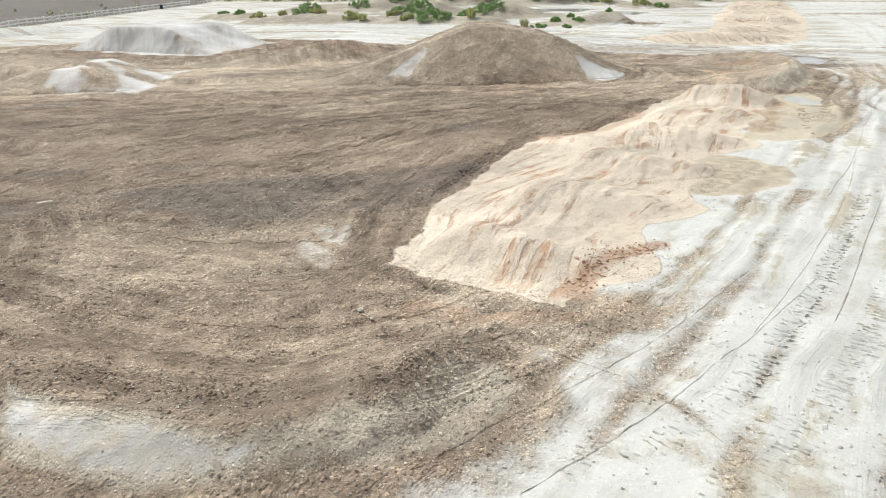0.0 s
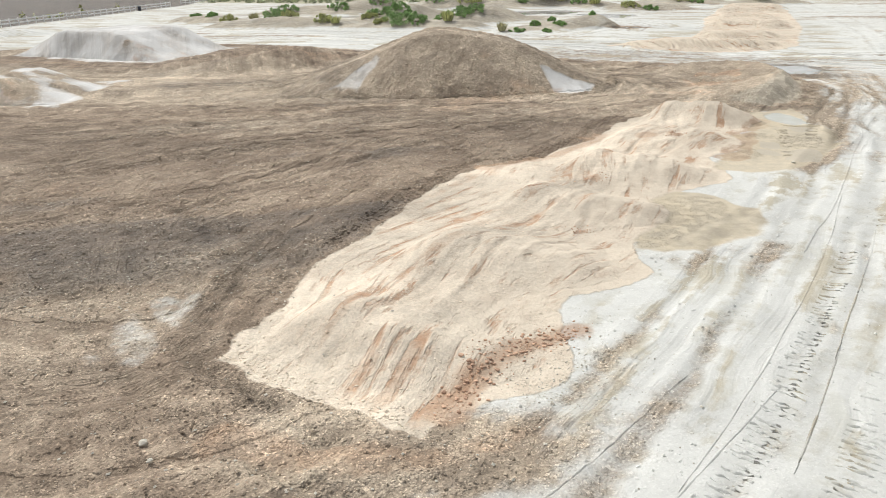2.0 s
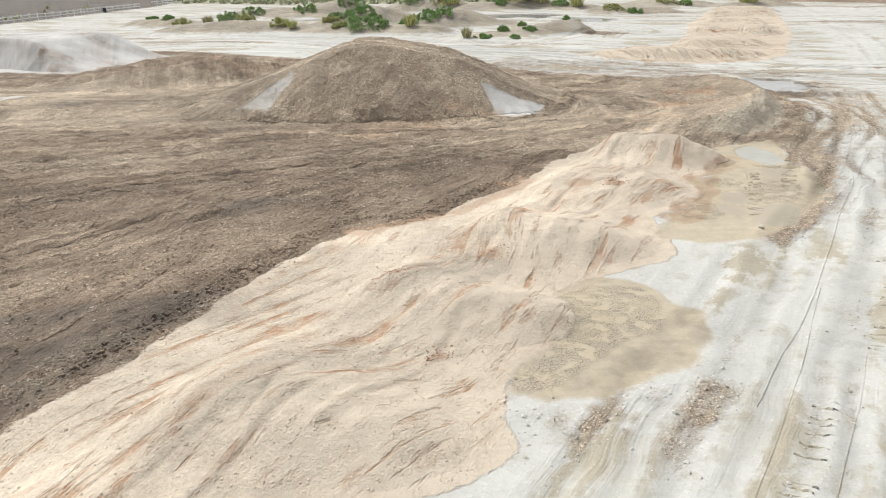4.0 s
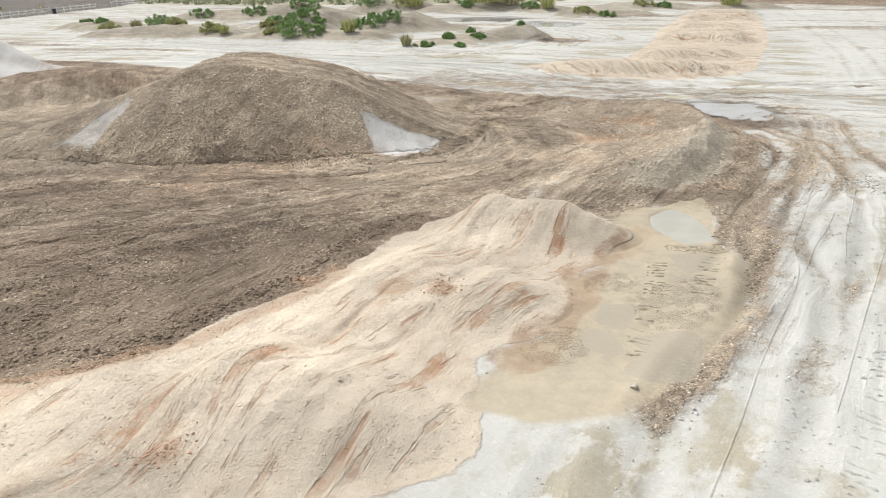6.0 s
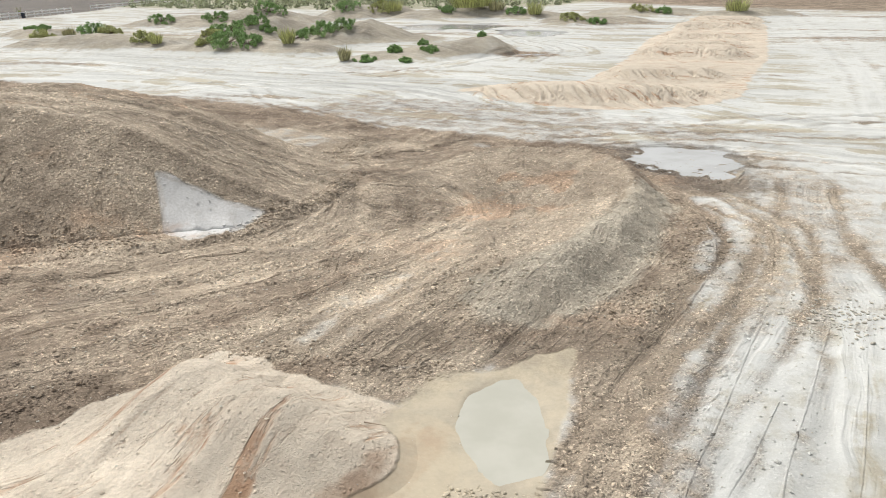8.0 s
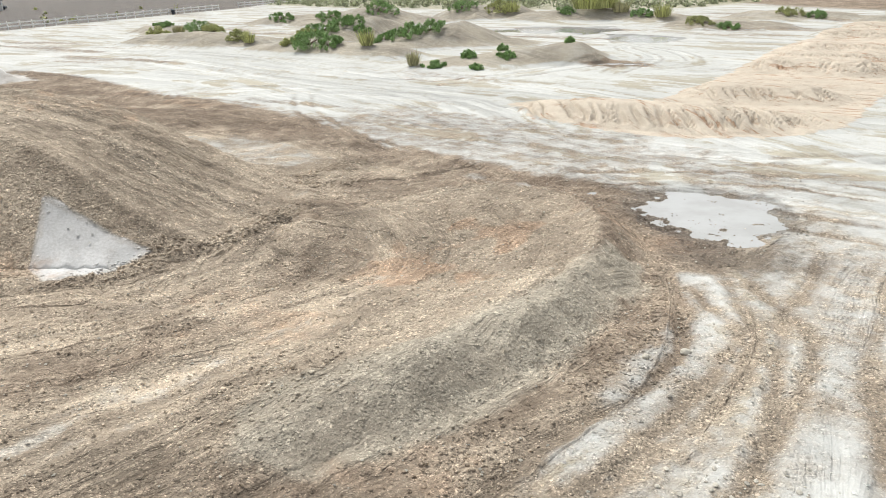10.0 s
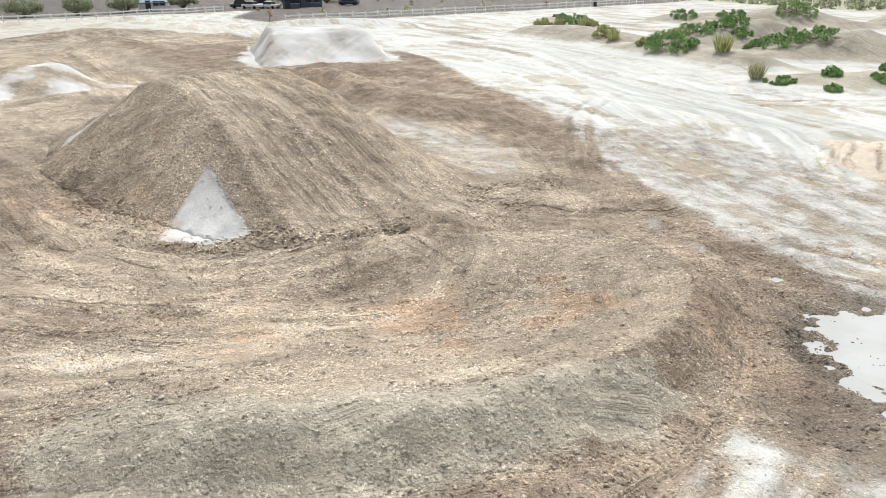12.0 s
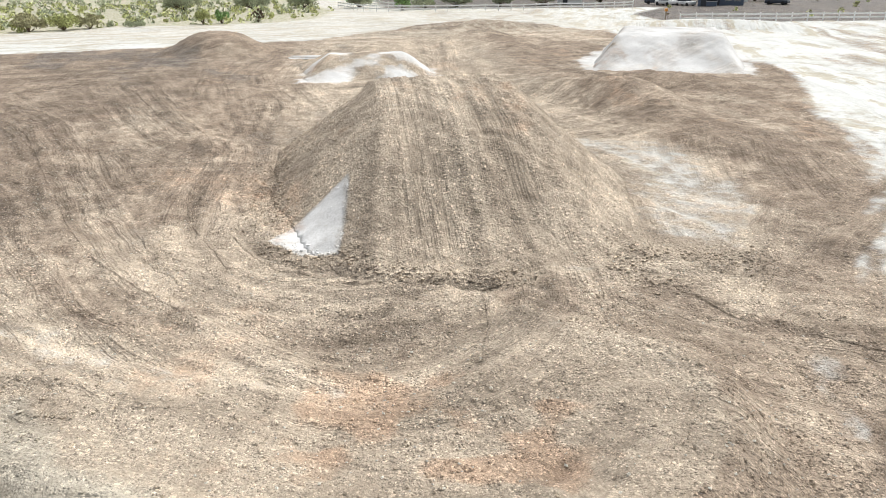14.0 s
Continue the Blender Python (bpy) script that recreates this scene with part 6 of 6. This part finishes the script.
def bush(x, y, w, h, mat, seed, label, n=26, leaf=0.13):
    crng = np.random.default_rng(seed)
    z = level(x, y)
    top = empty("bush", x, y, z - 0.03, label, "bush", "scrub on the gravel mounds")
    ang, rad = crng.uniform(0, math.tau, n), np.sqrt(crng.random(n)) * w
    hh = h * (1 - 0.55 * (rad / w) ** 2) * crng.uniform(0.35, 1.0, n)
    cen = np.stack([rad * np.cos(ang), rad * np.sin(ang) * 0.8, hh * 0.8], -1)
    # clumps follow the slope they grow on
    cen[:, 2] += tops(x + cen[:, 0], y + cen[:, 1]) - z
    part("stems", stem_bm([tuple(q) for q in cen[: n // 2]], 0.025), BARK, top)
    co, fc = leaf_cloud(cen, crng.uniform(0.12, 0.34, n) * (0.6 + 0.3 * h), 90, leaf, crng, 0.6)
    part("foliage", raw_mesh("foliage", co, fc, [mat]), None, top)


def tussock(x, y, w, h, mat, seed, label, n=260):
    crng = np.random.default_rng(seed)
    z = level(x, y)
    top = empty("grass_tussock", x, y, z - 0.03, label, "grass", "scrub on the gravel mounds")
    a, r = crng.uniform(0, math.tau, n), np.sqrt(crng.random(n)) * w
    base = np.stack([r * np.cos(a), r * np.sin(a), np.zeros(n)], -1)
    lean = np.stack([np.cos(a) * 0.35, np.sin(a) * 0.35, np.ones(n)], -1) + crng.normal(0, 0.15, (n, 3))
    tip = base + lean * (h * crng.uniform(0.5, 1.1, n))[:, None]
    side = np.stack([-np.sin(a), np.cos(a), np.zeros(n)], -1) * 0.03
    mid_p = base * 0.5 + tip * 0.5
    tri = np.stack([base - side, base + side, mid_p + side, tip, mid_p - side], 1)
    co = tri.reshape(-1, 3)
    fc = np.arange(n * 5).reshape(n, 5)
    part("foliage", raw_mesh("foliage", co, fc, [mat]), None, top)


for k, (x, y, w, h, mat) in enumerate([
    (-30.5, 116.5, 1.0, 0.7, 0), (-18.6, 104.2, 1.7, 1.7, 0), (-16.4, 103.2, 1.2, 1.1, 1), (-25.5, 107, 1.4, 1.3, 1), (-11.4, 99.0, 1.1, 1.1, 1),
    (-1.6, 93.4, 1.7, 1.6, 0), (0.6, 92.6, 1.2, 1.1, 0), (-3.8, 94.6, 0.9, 0.8, 1), (5.6, 98.6, 1.9, 1.3, 0), (7.6, 99.6, 1.5, 1.3, 0), (3.8, 98.8, 1.2, 0.9, 0),
    (-4.6, 104.0, 1.8, 1.2, 0), (-2.4, 105.6, 1.8, 1.3, 0), (-6.0, 102.8, 1.1, 0.8, 1), (-0.6, 104.4, 0.9, 0.8, 0),
    (11.6, 85.2, 0.9, 0.3, 0), (13.8, 87.0, 0.5, 0.6, 0), (14.8, 84.8, 0.45, 0.25, 0), (16.6, 87.2, 0.7, 0.3, 0), (15.9, 89.2, 0.4, 0.5, 0), (20.9, 90.8, 0.3, 0.5, 0),
    (33, 121, 1.6, 0.8, 1), (36, 120, 1.2, 0.7, 0), (-13, 126, 1.8, 1.0, 0), (-6, 128, 2.2, 1.4, 0), (3, 136, 2.2, 1.3, 0), (8, 136, 2.0, 1.3, 1), (27, 132, 1.4, 1.0, 0),
    (45, 135, 1.8, 1.1, 1), (48, 134, 1.2, 0.9, 0), (-22, 131, 1.8, 1.2, 0), (-34, 120, 0.9, 0.6, 0), (17.4, 133, 1.2, 0.9, 0)]):
    bush(x, y, w, h, (LEAF, LEAF_2)[mat], 300 + k, ("dark green leafy bush on a gravel mound", "yellow-green weedy bush on grey gravel")[mat], n=int(12 + 18 * w), leaf=0.07)
for k, (x, y, w, h, mat) in enumerate([
    (4.2, 92.0, 0.5, 1.2, 1), (10.0, 85.4, 0.35, 0.9, 2), (-9.8, 98.2, 0.5, 0.9, 1), (20.2, 134.5, 2.2, 2.4, 1), (22.4, 134.8, 1.8, 2.0, 1), (29.5, 131, 0.9, 1.6, 1),
    (24.4, 133.4, 1.0, 1.3, 2), (-21.6, 105.0, 0.6, 0.8, 2), (9.8, 135.6, 1.2, 1.4, 1), (56, 128.6, 1.4, 1.6, 1)]):
    tussock(x, y, w, h, (None, LEAF_2, DRY)[mat], 500 + k, ("", "tall yellow-green grass clump", "dry straw-coloured weed stalks")[mat], n=int(200 + 160 * w))


def scrub_stuff(name, label, mat, n, where, lo, hi, seed, leaves=26):
    """Far scrub: low leafy clumps, all in one mesh."""
    crng = np.random.default_rng(seed)
    X, Y = where(crng, n)
    r = crng.uniform(lo, hi, len(X))
    cen = np.stack([X, Y, tops(X, Y) + r * 0.45], -1)
    co, fc = leaf_cloud(cen, r, leaves, 0.3 * hi ** 0.5, crng)
    tagged(new(name, raw_mesh(name, co, fc, [mat])), label, "scrub", kind="stuff")


def in_poly(pts, x0, y0, x1, y1):
    def fn(crng, n):
        X, Y = crng.uniform(x0, x1, n), crng.uniform(y0, y1, n)
        k = inside(X, Y, pts) > 0.5
        return X[k], Y[k]
    return fn


scrub_stuff("far_scrub", "grey-green scrub on the plain beyond the site", DUSTY, 1800, in_poly(SCRUB_2, -70, 150, 70, 260), 0.4, 1.1, 1)
scrub_stuff("far_scrub", "green and olive scrub at the foot of the slope", DUSTY, 420, in_poly(SCRUB_1, -190, -40, -66, 60), 0.3, 1.0, 2)
scrub_stuff("far_scrub", "yellow-green weeds among the scrub", LEAF_2, 380, in_poly(SCRUB_1, -150, -20, -66, 60), 0.3, 0.8, 3)
scrub_stuff("bank_weeds", "low weeds on the dark soil bank", LEAF_2, 22, in_poly(BANK, -140, 100, -66, 190), 0.3, 0.7, 4)


def tree(x, y, h, w, mat, seed, label, cat="tree"):
    h, w = 0.82 * h, 0.72 * w
    crng = np.random.default_rng(seed)
    top = empty("tree" if h > 3 else "shrub", x, y, level(x, y) - 0.05, label, cat)
    n = int(12 + 5 * w * h)
    a, r = crng.uniform(0, math.tau, n), np.sqrt(crng.random(n)) * w
    hh = h * (0.35 + 0.6 * crng.random(n) * (1 - 0.5 * (r / w) ** 2))
    cen = np.stack([r * np.cos(a), r * np.sin(a), hh], -1)
    part("trunk", stem_bm([(0.05 * w, 0.03 * w, h * 0.6)], 0.04 * h), BARK, top)
    part("limbs", stem_bm([tuple(q) for q in cen[: n // 2]], 0.015 * h), BARK, top)
    co, fc = leaf_cloud(cen, crng.uniform(0.2, 0.42, n) * w * 0.7, 110, 0.08 + 0.02 * h, crng, 0.5)
    part("crown", raw_mesh("crown", co, fc, [mat]), None, top)


for k, (x, y, h, w, mat, lab) in enumerate([
    (-68.5, 7.0, 2.6, 2.4, LEAF_2, "willowy yellow-green shrub at the site edge"), (-70, 11.5, 2.8, 2.6, DRY, "tall straw-coloured shrub at the site edge"), (-72, 15, 2.7, 2.6, LEAF_2, "willowy yellow-green shrub at the site edge"),
    (-74, 17.6, 2.4, 2.2, DRY, "tall straw-coloured shrub at the site edge"), (-75, 23, 1.2, 1.8, DUSTY, "low grey-green shrub at the site edge"), (-78.5, 31.5, 2.7, 1.5, LEAF_2, "rounded green shrub by the pale ground"), (-80, 33.8, 2.4, 1.5, LEAF, "rounded green shrub by the pale ground"),
    (-80.5, 38.9, 2.4, 1.0, BARK, "bare grey-brown shrub by the pale ground"), (-108, 62.5, 3.4, 2.0, LEAF, "dark green tree behind the white fence"), (-112, 67, 3.0, 3.0, DUSTY, "grey-green tree behind the white fence"),
    (-116, 74, 4, 4, DUSTY, "grey-green tree behind the white fence"), (-117, 83, 4, 3.6, DUSTY, "grey-green tree behind the white fence"), (-118, 92, 4, 4, DUSTY, "grey-green tree behind the white fence"),
    (-120, 55, 4, 4, DUSTY, "grey-green tree behind the scrub"), (-122, 44, 4.2, 4, DUSTY, "grey-green tree behind the scrub"), (-120, 34, 4, 4.4, DUSTY, "grey-green tree behind the scrub"), (-116, 22, 4, 4.4, DUSTY, "grey-green tree behind the scrub"),
    (-108, 138.5, 3.4, 2.2, DUSTY, "round dark tree by the sheds"), (-112, 139, 3.0, 2.0, DUSTY, "round dark tree by the sheds"), (-118, 153, 3.4, 1.3, LEAF, "narrow dark green tree by the sheds"), (-118.5, 158, 3.0, 1.2, LEAF, "narrow dark green tree by the sheds"),
    (-124, 142, 4, 4, DUSTY, "grey-green tree beyond the sheds"), (-130, 150, 4.2, 4, DUSTY, "grey-green tree beyond the sheds"), (-127, 132, 4, 4, DUSTY, "grey-green tree beyond the sheds"), (-128, 108, 4, 4, DUSTY, "grey-green tree beyond the sheds")]):
    tree(x, y, h, w, mat, 700 + k, lab)

# ---- sheds, parked vehicles and small things at the site edge ----
WALL_W = plain("white_shed_wall", (0.72, 0.72, 0.70), 0.6, 0.1, 2)
WALL_B = plain("dark_blue_wall", (0.10, 0.13, 0.18), 0.6, 0.1, 2)
ROOF_D = plain("dark_roof", (0.05, 0.055, 0.065), 0.6, 0.2, 3)
ROOF_B = plain("blue_grey_roof", (0.16, 0.22, 0.30), 0.4, 0.1, 3)
GLASS = plain("dark_glass", (0.03, 0.035, 0.04), 0.1, 0.05, 2)
CAR_W = plain("white_car_paint", (0.75, 0.75, 0.75), 0.3, 0.05, 1)
CAR_D = plain("dark_car_paint", (0.05, 0.06, 0.08), 0.3, 0.05, 1)
RUBBER = plain("black_rubber", (0.03, 0.03, 0.03), 0.8, 0.1, 8)
ORANGE = plain("orange_plastic", (0.65, 0.28, 0.06), 0.6, 0.15, 6)
WOOD = plain("weathered_wood", (0.33, 0.27, 0.2), 0.85, 0.3, 8)


def moved(b, x, y, z):
    bmesh.ops.translate(b, vec=(x, y, z), verts=b.verts)
    return b


def gable(w, d, h, over=0.25):
    """A pitched roof slab with its ridge along x."""
    b = bmesh.new()
    prof = [(-d / 2 - over, -0.08), (0, h), (d / 2 + over, -0.08), (d / 2 + over, 0.06), (0, h + 0.16), (-d / 2 - over, 0.06)]
    ends = [[b.verts.new((sx * (w / 2 + over), y, z)) for y, z in prof] for sx in (-1, 1)]
    for k in range(6):
        b.faces.new((ends[0][k], ends[0][(k + 1) % 6], ends[1][(k + 1) % 6], ends[1][k]))
    b.faces.new(ends[0][::-1])
    b.faces.new(ends[1])
    bmesh.ops.recalc_face_normals(b, faces=b.faces[:])
    return b


def shed(x, y, w, d, h, rise, wall, roof, rz, label, name="shed"):
    top = empty(name, x, y, level(x, y) - 0.05, label, "building", rz=rz)
    body = box_bm(w, d, h)
    for sx in (-1, 1):
        a, c, e = (body.verts.new((sx * w / 2, -d / 2, h)), body.verts.new((sx * w / 2, 0, h + rise)), body.verts.new((sx * w / 2, d / 2, h)))
        body.faces.new((a, c, e))
    part("wall", body, wall, top)
    part("roof", moved(gable(w, d, rise), 0, 0, h), roof, top)
    part("door", moved(box_bm(1.0, 0.06, 2.0), -w * 0.2, -d / 2 - 0.04, 0.05), ROOF_D, top)
    for q in (0.1, 0.34):
        win = part("window", moved(box_bm(1.1, 0.06, 0.9), w * q, -d / 2 - 0.035, 1.0), GLASS, top)
        part("frame", moved(box_bm(1.24, 0.04, 0.08), w * q, -d / 2 - 0.05, 0.92), WALL_W, win)


shed(-109.5, 127.0, 7.0, 5.0, 2.2, 1.3, WALL_B, ROOF_D, 60, "low shed with dark pitched roof and blue walls")
shed(-106.5, 121.8, 3.4, 3.0, 1.8, 1.0, WALL_B, ROOF_D, 60, "small dark shed with a pitched roof")
shed(-134, 178, 9, 4.5, 2.4, 0.6, WALL_W, ROOF_B, 40, "long white trailer-like shed with blue-grey roof")
shed(-124, 183, 8, 4.0, 2.4, 0.5, WALL_W, ROOF_D, 40, "white shed with a dark low roof")
shed(-121, 137, 2.6, 2.2, 1.6, 0.5, WALL_W, ROOF_B, 50, "small white hut near round trees")
shed(-122, 99, 5, 3, 1.6, 0.5, WALL_W, ROOF_B, 75, "white shed behind the rail fence")


def car(x, y, rz, paint, label, tall=False):
    top = empty("parked_car", x, y, level(x, y), label, "car", "vehicles by the sheds", rz=rz)
    b = box_bm(4.4, 1.75, 0.62, 0.12)
    body = part("body", moved(b, 0, 0, 0.3), paint, top)
    c = box_bm(2.7 if tall else 2.3, 1.55, 0.75 if tall else 0.55, 0.0)
    for v in c.verts:
        if v.co.z > 0.3:
            v.co.x *= 0.72
            v.co.y *= 0.86
    part("cabin", moved(c, -0.2, 0, 0.9), GLASS, top)
    part("roof", moved(box_bm(1.7 if tall else 1.5, 1.36, 0.06, 0.02), -0.2, 0, 1.64 if tall else 1.44), paint, top)
    for sx in (-1.35, 1.35):
        for sy in (-0.8, 0.8):
            w = bmesh.new()
            bmesh.ops.create_cone(w, cap_ends=True, segments=16, radius1=0.33, radius2=0.33, depth=0.22)
            bmesh.ops.rotate(w, cent=(0, 0, 0), matrix=Matrix.Rotation(math.pi / 2, 3, "X"), verts=w.verts)
            part("wheel", moved(w, sx, sy, 0.33), RUBBER, top)
    for sy in (-0.6, 0.6):
        part("headlight", moved(box_bm(0.05, 0.3, 0.14), 2.2, sy, 0.6), WALL_W, body)


car(-116.5, 115.5, 70, CAR_D, "dark car parked by the sheds", True)
car(-110.5, 115.0, 20, CAR_W, "white car parked by the sheds")
car(-109.5, 118.6, 20, CAR_W, "white car parked by the sheds")
car(-107.5, 137.0, 40, CAR_D, "dark car parked under a tree", True)
car(-126, 189, 30, CAR_D, "dark car parked near the white sheds", True)
car(-114.5, 119.2, 100, CAR_W, "white car parked by the sheds", True)


def barrel(x, y):
    top = empty("barrel", x, y, level(x, y) - 0.02, "dark plastic barrel standing against the white fence", "barrel")
    b = bmesh.new()
    c = bmesh.ops.create_cone(b, cap_ends=True, segments=24, radius1=0.3, radius2=0.32, depth=0.95)
    bmesh.ops.bevel(b, geom=b.edges[:], offset=0.02, segments=2, affect="EDGES")
    part("drum", moved(b, 0, 0, 0.475), CAR_D, top)
    for z in (0.3, 0.62):
        r = bmesh.new()
        bmesh.ops.create_cone(r, cap_ends=False, segments=24, radius1=0.34, radius2=0.34, depth=0.05)
        part("hoop", moved(r, 0, 0, z), RUBBER, top)


barrel(-59.0, 161.5)


def marker(x, y):
    top = empty("marker_post", x, y, level(x, y) - 0.05, "wooden marker post with an orange cap and flag", "post")
    part("stake", box_bm(0.12, 0.12, 1.25, 0.01), WOOD, top)
    part("cap", moved(box_bm(0.42, 0.36, 0.42, 0.05), 0, 0, 1.2), ORANGE, top, "orange plastic cap")
    part("flag", moved(box_bm(0.04, 0.5, 0.22), 0, 0.25, 0.75), WOOD, top)


marker(-71.5, 97.2)
# pale planks stacked beside the small pale jump
for k in range(3):
    ob = new("plank", mesh_of("plank", box_bm(3.4, 0.3, 0.08, 0.01), FENCE))
    tagged(ob, "pale plank lying on the earth beside a jump", "plank", "stack of planks")
    ob.matrix_world = pose(-33.2 - 0.9 * k, 47.2 + 0.15 * k, level(-33.2 - 0.9 * k, 47.2) + 0.02, 0, 0, 82 + 3 * k)
# a stick on the last roller
b = stem_bm([(0.36, -0.18, 0.06)], 0.012)
ob = tagged(new("stick", mesh_of("stick", b, WOOD)), "short bleached stick lying on the sand roller", "stick")
ob.location = (17.2, 38.0, level(17.2, 38.0) + 0.02)
